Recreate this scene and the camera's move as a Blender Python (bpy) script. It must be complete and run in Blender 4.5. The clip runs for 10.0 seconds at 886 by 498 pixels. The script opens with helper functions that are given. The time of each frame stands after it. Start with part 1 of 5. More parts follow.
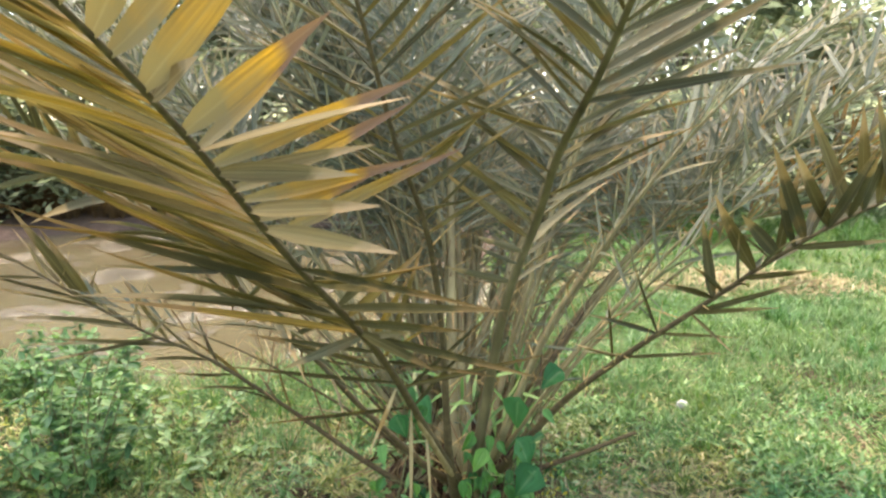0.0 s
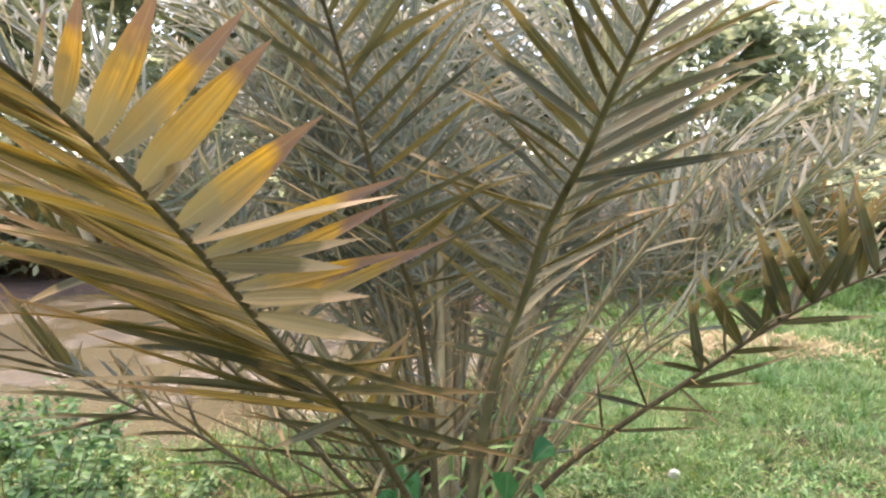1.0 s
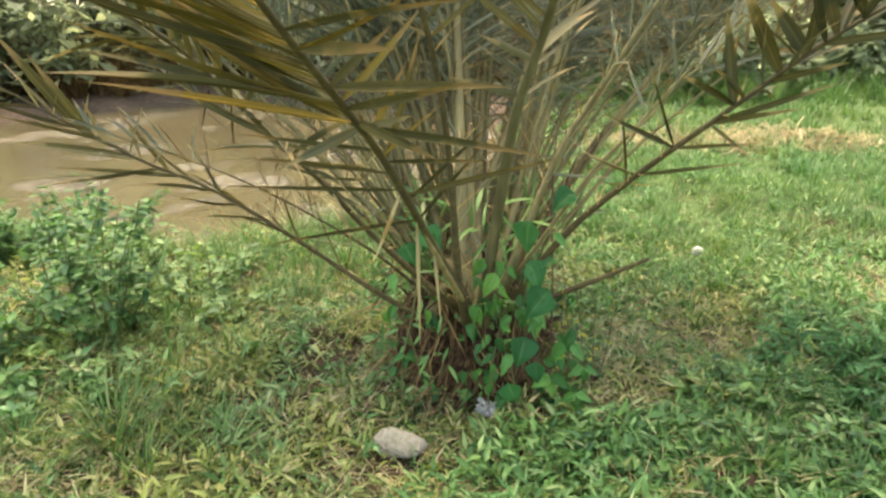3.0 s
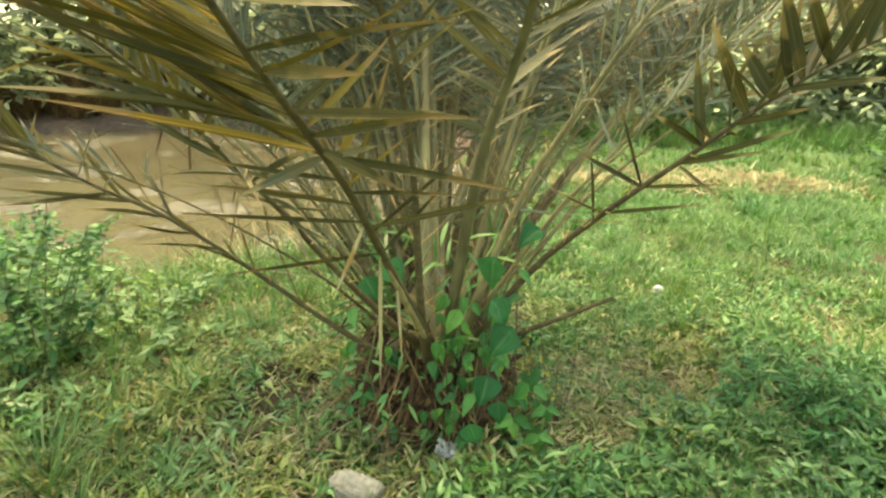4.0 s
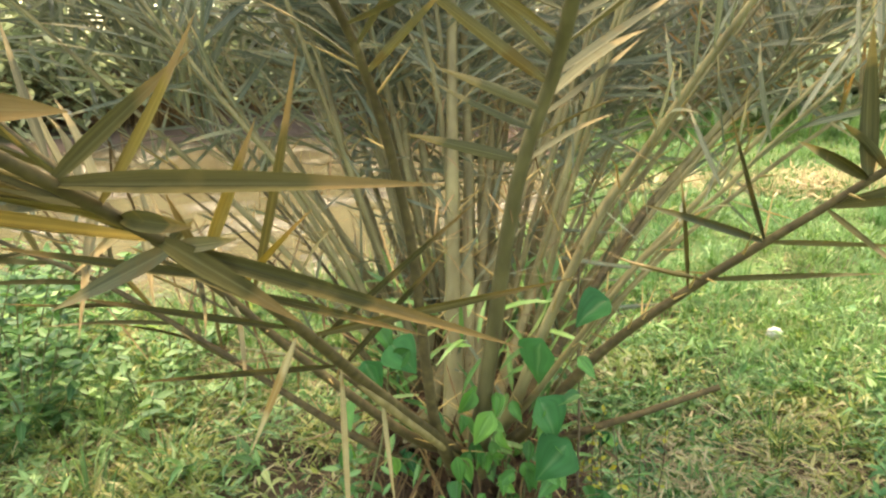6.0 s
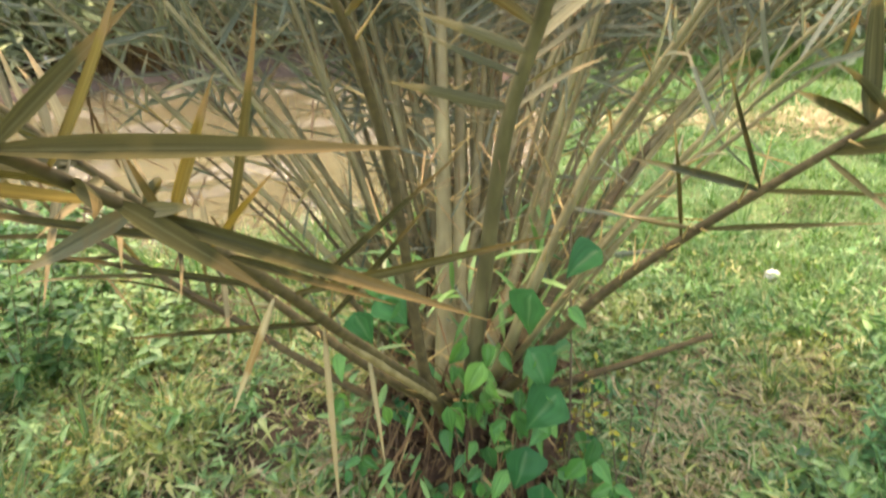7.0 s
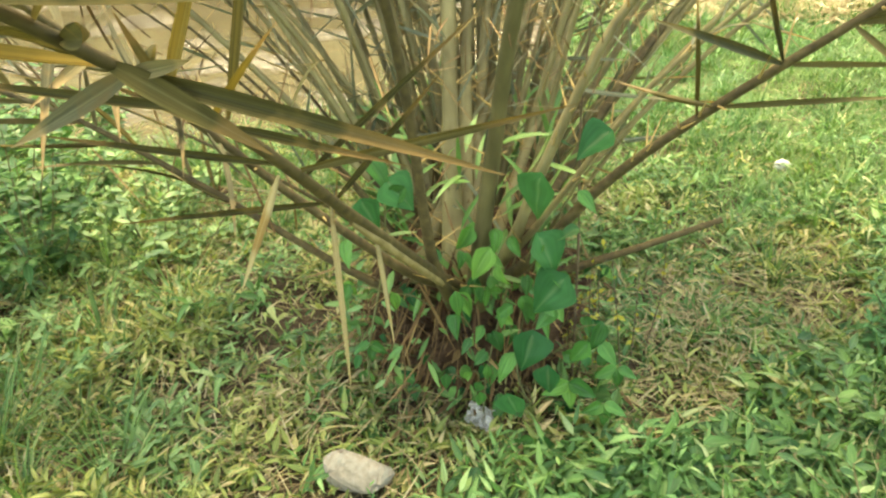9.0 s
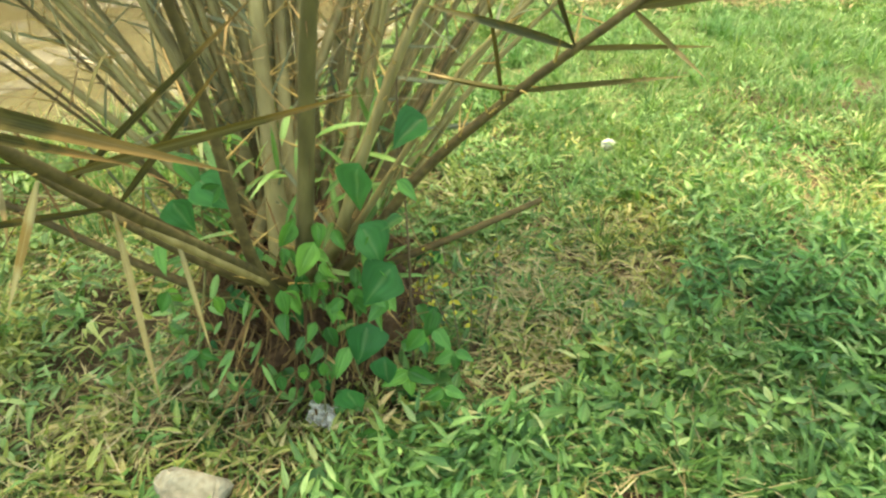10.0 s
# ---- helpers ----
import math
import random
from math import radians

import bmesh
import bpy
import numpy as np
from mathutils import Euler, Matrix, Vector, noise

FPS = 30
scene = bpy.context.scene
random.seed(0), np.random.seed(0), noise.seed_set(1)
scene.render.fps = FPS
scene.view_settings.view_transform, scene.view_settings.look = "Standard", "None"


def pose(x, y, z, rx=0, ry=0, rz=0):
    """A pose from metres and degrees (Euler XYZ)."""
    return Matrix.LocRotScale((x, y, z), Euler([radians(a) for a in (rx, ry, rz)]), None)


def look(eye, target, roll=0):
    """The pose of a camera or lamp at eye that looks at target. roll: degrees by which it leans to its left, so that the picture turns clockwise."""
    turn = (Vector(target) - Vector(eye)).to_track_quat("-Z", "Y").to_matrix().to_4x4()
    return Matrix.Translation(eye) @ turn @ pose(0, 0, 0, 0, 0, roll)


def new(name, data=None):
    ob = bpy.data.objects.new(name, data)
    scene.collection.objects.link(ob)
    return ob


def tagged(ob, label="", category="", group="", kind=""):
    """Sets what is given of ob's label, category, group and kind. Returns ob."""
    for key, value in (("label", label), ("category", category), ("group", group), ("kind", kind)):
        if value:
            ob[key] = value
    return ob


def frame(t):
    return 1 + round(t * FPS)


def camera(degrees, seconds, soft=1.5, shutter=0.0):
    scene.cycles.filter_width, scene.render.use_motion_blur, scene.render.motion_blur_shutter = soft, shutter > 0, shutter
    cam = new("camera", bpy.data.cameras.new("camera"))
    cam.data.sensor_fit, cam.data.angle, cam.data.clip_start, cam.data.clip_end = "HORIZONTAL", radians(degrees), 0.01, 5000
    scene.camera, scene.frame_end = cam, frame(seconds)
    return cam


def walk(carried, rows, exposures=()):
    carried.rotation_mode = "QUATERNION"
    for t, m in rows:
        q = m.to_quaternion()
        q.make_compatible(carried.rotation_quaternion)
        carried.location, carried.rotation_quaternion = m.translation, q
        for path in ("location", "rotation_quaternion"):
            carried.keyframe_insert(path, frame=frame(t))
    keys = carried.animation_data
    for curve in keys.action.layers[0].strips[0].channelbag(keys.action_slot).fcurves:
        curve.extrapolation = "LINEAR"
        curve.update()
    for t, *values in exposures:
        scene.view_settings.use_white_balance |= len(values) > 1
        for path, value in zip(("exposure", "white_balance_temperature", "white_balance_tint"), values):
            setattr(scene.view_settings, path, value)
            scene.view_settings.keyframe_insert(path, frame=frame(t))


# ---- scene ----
cam = camera(64.7, 10.0, soft=2.3, shutter=0.22)
PATH = [
    (0, (0.045, -0.15, 1.545), (0.001, 1.822, 1.211), 0.8),
    (0.5, (0.046, -0.165, 1.591), (0.002, 1.824, 1.387), 0.3),
    (1, (0.046, -0.158, 1.588), (0.029, 1.835, 1.421), 1.0),
    (1.5, (0.045, -0.158, 1.544), (0.02, 1.837, 1.402), 1.7),
    (2, (0.057, -0.15, 1.462), (0.009, 1.837, 1.242), 2.8),
    (2.5, (0.066, -0.141, 1.383), (0.004, 1.83, 1.047), 1.1),
    (3, (0.075, -0.125, 1.35), (-0.015, 1.763, 0.696), -0.8),
    (3.2, (0.081, -0.118, 1.346), (-0.024, 1.75, 0.641), -0.9),
    (4.5, (0.05, 0.058, 1.323), (0.169, 1.992, 0.831), 1.7),
    (5, (0.055, 0.28, 1.305), (0.181, 2.172, 0.671), -0.2),
    (5.5, (0.137, 0.47, 1.305), (-0.004, 2.372, 0.704), -2.2),
    (5.7, (0.181, 0.534, 1.313), (-0.031, 2.439, 0.741), -1.7),
    (6.8, (0.224, 0.611, 1.335), (-0.022, 2.505, 0.742), -0.9),
    (7, (0.229, 0.618, 1.335), (-0.007, 2.463, 0.602), -1.8),
    (7.5, (0.228, 0.628, 1.313), (0.027, 2.395, 0.4), -1.7),
    (8, (0.224, 0.629, 1.308), (0.029, 2.377, 0.356), -1.5),
    (8.5, (0.223, 0.625, 1.309), (0.011, 2.369, 0.353), -2.1),
    (9, (0.218, 0.625, 1.298), (-0.02, 2.346, 0.306), -2.4),
    (9.5, (0.264, 0.651, 1.286), (0.231, 2.372, 0.268), -1.4),
    (10, (0.304, 0.649, 1.288), (0.445, 2.362, 0.265), -0.1),
]
EXPOSURES = [(0, 2.84, 7720, 12), (0.5, 2.89, 7350, 21), (1, 2.74, 7410, 24), (1.5, 2.64, 7300, 30), (2, 2.54, 7500, 24), (2.5, 2.44, 8330, 9), (3, 2.74, 8900, 4),
             (4.5, 2.84, 10660, -10), (5.5, 3.06, 10350, -3), (7, 3.12, 8750, 12), (8, 3.11, 10380, -3), (9, 3.14, 10540, -3), (10, 3.07, 11350, -11)]
walk(cam, [(t, look(eye, target, roll)) for t, eye, target, roll in PATH],
     EXPOSURES)

# ---------------------------------------------------------------- light
world = bpy.data.worlds.new("sky")
scene.world = world
world.use_nodes = True
wn = world.node_tree.nodes
sky = wn.new("ShaderNodeTexSky")
sky.sky_type = "NISHITA"
sky.sun_disc = False
SUN_EL, SUN_AZ = 71.0, -16.0          # height of the sun, and its bearing east of the view
sky.sun_elevation = radians(SUN_EL)
sky.sun_rotation = radians(SUN_AZ)
sky.air_density, sky.dust_density, sky.ozone_density = 1.0, 2.0, 1.0
world.node_tree.links.new(sky.outputs[0], wn["Background"].inputs[0])
wn["Background"].inputs[1].default_value = 0.15
sun = bpy.data.lights.new("sun", "SUN")
sun.energy, sun.angle, sun.color = 0.95, radians(28), (1.0, 0.96, 0.90)
sun_ob = new("sun", sun)
sun_ob.matrix_world = look((30 * math.sin(radians(SUN_AZ)), 30 * math.cos(radians(SUN_AZ)), 30 * math.tan(radians(SUN_EL))), (0, 0, 0))

# ---------------------------------------------------------------- helpers
rng = np.random.default_rng(11)


def mesh_of(name, verts, faces, mat=None, uvs=None, smooth=True):
    """A mesh from arrays: verts (n, 3), faces (m, 3 or 4), uvs (n, 2) a vertex."""
    verts = np.asarray(verts, float)
    faces = np.asarray(faces, int)
    me = bpy.data.meshes.new(name)
    k = faces.shape[1]
    me.vertices.add(len(verts))
    me.vertices.foreach_set("co", verts.ravel())
    me.loops.add(faces.size)
    me.loops.foreach_set("vertex_index", faces.ravel())
    me.polygons.add(len(faces))
    me.polygons.foreach_set("loop_start", np.arange(0, faces.size, k))
    me.polygons.foreach_set("use_smooth", np.full(len(faces), smooth))
    if uvs is not None:
        layer = me.uv_layers.new(name="UVMap")
        layer.data.foreach_set("uv", np.asarray(uvs, float)[faces.ravel()].ravel())
    me.update(calc_edges=True)
    me.validate()
    if mat:
        me.materials.append(mat)
    return me


def thing(name, at, label, category, group="", kind=""):
    ob = new(name)
    ob.empty_display_size = 0.05
    ob.location = at
    return tagged(ob, label, category, group, kind)


def part(name, data, mat, parent, label="", kind=""):
    """One mesh, given in world places, under a thing or a part."""
    if isinstance(data, bmesh.types.BMesh):
        me = bpy.data.meshes.new(name)
        data.to_mesh(me)
        data.free()
        me.polygons.foreach_set("use_smooth", np.full(len(me.polygons), True))
        data = me
    if mat and not data.materials:
        data.materials.append(mat)
    ob = new(name, data)
    ob.parent = parent
    if parent.parent is None:
        ob.matrix_parent_inverse = Matrix.Translation(-parent.location)
    return tagged(ob, label, kind=kind)


def smooth_line(points, n):
    """n places along a smooth line through the points."""
    p = np.asarray(points, float)
    p = np.vstack([2 * p[0] - p[1], p, 2 * p[-1] - p[-2]])
    seg = np.linalg.norm(np.diff(p, axis=0), axis=1)
    out = []
    total = np.cumsum(np.r_[0, seg[1:-1]])
    for d in np.linspace(0, total[-1], n):
        i = min(np.searchsorted(total, d, side="right") - 1, len(total) - 2)
        u = (d - total[i]) / (total[i + 1] - total[i])
        a, b, c, e = p[i], p[i + 1], p[i + 2], p[i + 3]
        out.append(0.5 * (2 * b + (c - a) * u + (2 * a - 5 * b + 4 * c - e) * u * u + (3 * b - a - 3 * c + e) * u ** 3))
    return np.array(out)


def tube(line, radii, sides=8, flat=1.0, wobble=0.0):
    """Verts and quads of a tapered tube along a line; flat squeezes it across its upper side."""
    line = np.asarray(line)
    n = len(line)
    tang = np.gradient(line, axis=0)
    tang /= np.linalg.norm(tang, axis=1)[:, None]
    up = np.array([0, 0, 1.0])
    side = np.cross(tang, up)
    bad = np.linalg.norm(side, axis=1) < 0.05
    side[bad] = (1, 0, 0)
    side /= np.linalg.norm(side, axis=1)[:, None]
    nor = np.cross(side, tang)
    ang = np.linspace(0, 2 * np.pi, sides, endpoint=False)
    r = np.asarray(radii)[:, None] * (1 + wobble * rng.standard_normal((n, sides)))
    v = line[:, None] + side[:, None] * (np.cos(ang) * r)[..., None] + nor[:, None] * (np.sin(ang) * r * flat)[..., None]
    i = np.arange(n - 1)[:, None] * sides
    j = np.arange(sides)[None]
    k = (j + 1) % sides
    f = np.stack([i + j, i + k, i + sides + k, i + sides + j], -1).reshape(-1, 4)
    uv = np.stack([np.broadcast_to(ang / 6.283, (n, sides)), np.broadcast_to(np.linspace(0, 1, n)[:, None], (n, sides))], -1)
    return v.reshape(-1, 3), f, uv.reshape(-1, 2)


def leaves(base, way, normal, length, width, bend=None, segs=3, belly=0.4, fold=0.15, plain=False, point=0.8):
    """Many pointed leaves at once: arrays of base places, directions, normals, lengths and widths. Quads and uvs."""
    n = len(base)
    way = way / np.linalg.norm(way, axis=1)[:, None]
    side = np.cross(way, normal)
    side /= np.linalg.norm(side, axis=1)[:, None] + 1e-9
    nor = np.cross(side, way)
    bend = np.zeros(n) if bend is None else bend
    s = np.linspace(0, 1, segs + 1)
    w = np.clip(np.where(s < belly, np.sin(s / belly * np.pi / 2), np.cos((s - belly) / (1 - belly) * np.pi / 2) ** point), 0.04, 1)
    rows = []
    for a, b in zip(s, w):
        mid = base + way * (length * (a - 0.25 * np.abs(bend) * a * a))[:, None] + nor * (bend * length * a * a)[:, None]
        half = (width * b / 2)[:, None]
        rows.append(np.stack([mid - side * half, mid - nor * (half * fold * 2), mid + side * half], 1))
    if plain:
        rows = [r[:, ::2] for r in rows]
        f = np.array([(i * 2, i * 2 + 1, i * 2 + 3, i * 2 + 2) for i in range(segs)])[None] + (np.arange(n) * (segs + 1) * 2)[:, None, None]
        return np.stack(rows, 1).reshape(-1, 3), f.reshape(-1, 4), np.tile(np.stack([np.tile([0.0, 1.0], segs + 1), np.repeat(s, 2)], -1), (n, 1))
    v = np.stack(rows, 1).reshape(n, -1, 3)
    m = (segs + 1) * 3
    f = []
    for i in range(segs):
        for j in range(2):
            f.append((i * 3 + j, i * 3 + j + 1, i * 3 + j + 4, i * 3 + j + 3))
    f = (np.array(f)[None] + (np.arange(n) * m)[:, None, None]).reshape(-1, 4)
    uv = np.stack([np.tile([0, 0.5, 1], segs + 1), np.repeat(s, 3)], -1)
    return v.reshape(-1, 3), f, np.tile(uv, (n, 1))


def blades(base, way, length, width, bend):
    """Many grass blades at once, two quads each, bending over to their side."""
    n = len(base)
    flat = way * [1, 1, 0]
    flat /= np.linalg.norm(flat, axis=1)[:, None] + 1e-9
    side = np.stack([-flat[:, 1], flat[:, 0], np.zeros(n)], 1)
    rows = []
    for a, b in ((0, 0.8), (0.5, 1.0), (1.0, 0.08)):
        mid = base + way * (length * a)[:, None] + (flat - [0, 0, 0.5]) * (bend * length * a * a)[:, None]
        half = (width * b / 2)[:, None] * side
        rows += [mid - half, mid + half]
    v = np.stack(rows, 1).reshape(-1, 3)
    f = np.array([(0, 1, 3, 2), (2, 3, 5, 4)])[None] + (np.arange(n) * 6)[:, None, None]
    uv = np.tile(np.array([(0, 0), (1, 0), (0, 0.5), (1, 0.5), (0, 1), (1, 1)], float), (n, 1))
    return v, f.reshape(-1, 4), uv


# ---------------------------------------------------------------- materials
def material(name):
    m = bpy.data.materials.new(name)
    m.use_nodes = True
    nodes, links = m.node_tree.nodes, m.node_tree.links
    return m, nodes, links, nodes["Principled BSDF"]


def ramp(nodes, stops):
    r = nodes.new("ShaderNodeValToRGB")
    while len(r.color_ramp.elements) < len(stops):
        r.color_ramp.elements.new(0.5)
    for e, (p, c) in zip(r.color_ramp.elements, stops):
        e.position, e.color = p, (*c, 1)
    return r


def mixed(nodes, links, kind, fac, a, b):
    x = nodes.new("ShaderNodeMix")
    x.data_type, x.blend_type = "RGBA", kind
    for value, socket in ((fac, x.inputs[0]), (a, x.inputs[6]), (b, x.inputs[7])):
        if hasattr(value, "is_output"):
            links.new(value, socket)
        elif isinstance(value, tuple):
            socket.default_value = (*value, 1)
        else:
            socket.default_value = value
    return x.outputs[2]


def leaf_material(name, stops, tip=None, tip_from=0.7, single=False, rough=0.5, shine=0.35, streak=0.5, through_light=0.35, spots=None, mid_rib=0.25, patchy=0.0, root=None, warm_by=(1.25, 1.2, 0.7)):
    """A leaf: colour by piece, long streaks, a lighter midrib, dry tip and blotches, some light through it."""
    m, nodes, links, bsdf = material(name)
    if single:
        pick = nodes.new("ShaderNodeObjectInfo").outputs["Random"]
    else:
        pick = nodes.new("ShaderNodeNewGeometry").outputs["Random Per Island"]
    r = ramp(nodes, stops)
    links.new(pick, r.inputs[0])
    uv = nodes.new("ShaderNodeUVMap")
    sep = nodes.new("ShaderNodeSeparateXYZ")
    links.new(uv.outputs[0], sep.inputs[0])
    mapping = nodes.new("ShaderNodeMapping")
    mapping.inputs["Scale"].default_value = (9, 0.8, 1)
    links.new(uv.outputs[0], mapping.inputs[0])
    grain = nodes.new("ShaderNodeTexNoise")
    grain.noise_dimensions = "4D"
    grain.inputs["Scale"].default_value = 1.0
    links.new(mapping.outputs[0], grain.inputs["Vector"])
    w = nodes.new("ShaderNodeMath")
    w.operation = "MULTIPLY"
    w.inputs[1].default_value = 37.0
    links.new(pick, w.inputs[0])
    links.new(w.outputs[0], grain.inputs["W"])
    g = ramp(nodes, [(0.3, (1 - streak,) * 3), (0.7, (1 + streak * 0.4,) * 3)])
    links.new(grain.outputs[0], g.inputs[0])
    col = mixed(nodes, links, "MULTIPLY", 1.0, r.outputs[0], g.outputs[0])
    place = nodes.new("ShaderNodeTexNoise")
    place.inputs["Scale"].default_value = 14.0
    place.inputs["Detail"].default_value = 3.0
    geo = nodes.new("ShaderNodeNewGeometry")
    links.new(geo.outputs["Position"], place.inputs["Vector"])
    if spots:
        sp = ramp(nodes, [(0.56, (0, 0, 0)), (0.66, (1, 1, 1))])
        links.new(place.outputs[0], sp.inputs[0])
        col = mixed(nodes, links, "MIX", sp.outputs[0], col, spots)
    if tip:
        a = nodes.new("ShaderNodeMath")
        a.operation = "MULTIPLY_ADD"
        links.new(place.outputs[0], a.inputs[0])
        a.inputs[1].default_value = 0.5
        links.new(sep.outputs[1], a.inputs[2])
        t = ramp(nodes, [(min(tip_from + 0.17, 0.97), (0, 0, 0)), (min(tip_from + 0.32, 1.0), (1, 1, 1))])
        links.new(a.outputs[0], t.inputs[0])
        col = mixed(nodes, links, "MIX", t.outputs[0], col, tip)
    if root:
        b = nodes.new("ShaderNodeMath")
        b.operation = "MULTIPLY_ADD"
        links.new(place.outputs[0], b.inputs[0])
        b.inputs[1].default_value = 0.7
        links.new(sep.outputs[1], b.inputs[2])
        q = ramp(nodes, [(0.55, (1, 1, 1)), (0.9, (0, 0, 0))])
        links.new(b.outputs[0], q.inputs[0])
        col = mixed(nodes, links, "MIX", q.outputs[0], col, root)
    if patchy:
        wide = nodes.new("ShaderNodeTexNoise")
        wide.inputs["Scale"].default_value = 1.5
        wide.inputs["Detail"].default_value = 4.0
        links.new(geo.outputs["Position"], wide.inputs["Vector"])
        hue = ramp(nodes, [(0.36, (0.62, 0.92, 0.95)), (0.5, (1, 1, 1)), (0.66, (1.3, 1.06, 0.85))])
        links.new(wide.outputs[0], hue.inputs[0])
        col = mixed(nodes, links, "MULTIPLY", patchy, col, hue.outputs[0])
    if mid_rib:
        rib = ramp(nodes, [(0.42, (0, 0, 0)), (0.5, (mid_rib,) * 3), (0.58, (0, 0, 0))])
        links.new(sep.outputs[0], rib.inputs[0])
        col = mixed(nodes, links, "SCREEN", rib.outputs[0], col, (0.45, 0.42, 0.25))
    links.new(col, bsdf.inputs["Base Color"])
    bsdf.inputs["Roughness"].default_value = rough
    bsdf.inputs["Specular IOR Level"].default_value = shine
    bump = nodes.new("ShaderNodeBump")
    bump.inputs["Strength"].default_value = 0.35
    bump.inputs["Distance"].default_value = 0.002
    links.new(grain.outputs[0], bump.inputs["Height"])
    links.new(bump.outputs[0], bsdf.inputs["Normal"])
    if through_light:
        tr = nodes.new("ShaderNodeBsdfTranslucent")
        warm = mixed(nodes, links, "MULTIPLY", 1.0, col, warm_by)
        links.new(warm, tr.inputs[0])
        mix = nodes.new("ShaderNodeMixShader")
        mix.inputs[0].default_value = through_light
        links.new(bsdf.outputs[0], mix.inputs[1])
        links.new(tr.outputs[0], mix.inputs[2])
        links.new(mix.outputs[0], nodes["Material Output"].inputs[0])
    return m


def rough_material(name, stops, scale, rough=0.9, bump_by=0.5, detail=8.0, stretch=None, distance=0.01):
    """Soil, bark, stone: noise at two scales on the true place."""
    m, nodes, links, bsdf = material(name)
    geo = nodes.new("ShaderNodeNewGeometry")
    vec = geo.outputs["Position"]
    if stretch:
        mp = nodes.new("ShaderNodeMapping")
        mp.inputs["Scale"].default_value = stretch
        links.new(vec, mp.inputs[0])
        vec = mp.outputs[0]
    a = nodes.new("ShaderNodeTexNoise")
    a.inputs["Scale"].default_value = scale
    a.inputs["Detail"].default_value = detail
    b = nodes.new("ShaderNodeTexNoise")
    b.inputs["Scale"].default_value = scale * 0.13
    b.inputs["Detail"].default_value = 3.0
    links.new(vec, a.inputs["Vector"]), links.new(vec, b.inputs["Vector"])
    add = nodes.new("ShaderNodeMath")
    add.operation = "MULTIPLY_ADD"
    links.new(a.outputs[0], add.inputs[0])
    add.inputs[1].default_value = 0.6
    half = nodes.new("ShaderNodeMath")
    half.operation = "MULTIPLY"
    half.inputs[1].default_value = 0.4
    links.new(b.outputs[0], half.inputs[0])
    links.new(half.outputs[0], add.inputs[2])
    r = ramp(nodes, stops)
    links.new(add.outputs[0], r.inputs[0])
    links.new(r.outputs[0], bsdf.inputs["Base Color"])
    bsdf.inputs["Roughness"].default_value = rough
    bsdf.inputs["Specular IOR Level"].default_value = 0.2
    bump = nodes.new("ShaderNodeBump")
    bump.inputs["Strength"].default_value = bump_by
    bump.inputs["Distance"].default_value = distance
    links.new(a.outputs[0], bump.inputs["Height"])
    links.new(bump.outputs[0], bsdf.inputs["Normal"])
    return m


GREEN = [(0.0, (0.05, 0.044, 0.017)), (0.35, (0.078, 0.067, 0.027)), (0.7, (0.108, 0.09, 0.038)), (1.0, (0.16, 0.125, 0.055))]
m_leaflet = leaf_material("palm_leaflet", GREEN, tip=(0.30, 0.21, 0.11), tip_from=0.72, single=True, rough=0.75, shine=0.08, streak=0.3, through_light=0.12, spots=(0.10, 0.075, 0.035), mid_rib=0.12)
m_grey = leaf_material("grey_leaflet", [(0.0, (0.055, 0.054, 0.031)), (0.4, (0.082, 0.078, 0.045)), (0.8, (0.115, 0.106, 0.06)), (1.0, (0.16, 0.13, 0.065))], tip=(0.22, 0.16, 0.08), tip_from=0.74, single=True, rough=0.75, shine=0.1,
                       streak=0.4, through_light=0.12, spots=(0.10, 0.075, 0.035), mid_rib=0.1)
# fronds behind: pale haze is mixed into this greyer, lighter leaf colour
m_leaflet_hazed = leaf_material("palm_leaflet_hazed", [(0.0, (0.105, 0.118, 0.078)), (0.4, (0.16, 0.172, 0.112)), (0.8, (0.225, 0.228, 0.15)), (1.0, (0.33, 0.285, 0.165))],
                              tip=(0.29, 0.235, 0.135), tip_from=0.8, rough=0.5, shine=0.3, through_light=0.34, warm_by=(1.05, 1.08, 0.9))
m_leaflet_tan = leaf_material("tan_leaflet", [(0.0, (0.14, 0.12, 0.06)), (0.5, (0.21, 0.165, 0.08)), (1.0, (0.32, 0.22, 0.10))], tip=(0.36, 0.19, 0.07), tip_from=0.6, rough=0.55, shine=0.3)
m_orange = leaf_material("yellowed_leaflet", [(0.0, (0.30, 0.20, 0.055)), (0.35, (0.46, 0.26, 0.045)), (0.7, (0.55, 0.30, 0.04)), (1.0, (0.38, 0.24, 0.06))], tip=(0.18, 0.105, 0.07),
                         tip_from=0.68, single=True, rough=0.65, shine=0.12, streak=0.55, through_light=0.34, spots=(0.20, 0.14, 0.055), root=(0.22, 0.175, 0.09), mid_rib=0.1)
m_mixed = leaf_material("yellowing_leaflet", [(0.0, (0.11, 0.09, 0.035)), (0.5, (0.165, 0.125, 0.04)), (1.0, (0.26, 0.17, 0.04))], tip=(0.22, 0.14, 0.065),
                        tip_from=0.74, single=True, rough=0.75, shine=0.08, streak=0.5, through_light=0.25, spots=(0.13, 0.105, 0.05), mid_rib=0.1)
m_dusty = leaf_material("dusty_leaflet", [(0.0, (0.16, 0.125, 0.06)), (0.5, (0.22, 0.17, 0.08)), (1.0, (0.29, 0.21, 0.09))], tip=(0.33, 0.23, 0.13),
                        tip_from=0.76, single=True, rough=0.75, shine=0.1, streak=0.5, through_light=0.22, spots=(0.19, 0.125, 0.05), mid_rib=0.1)
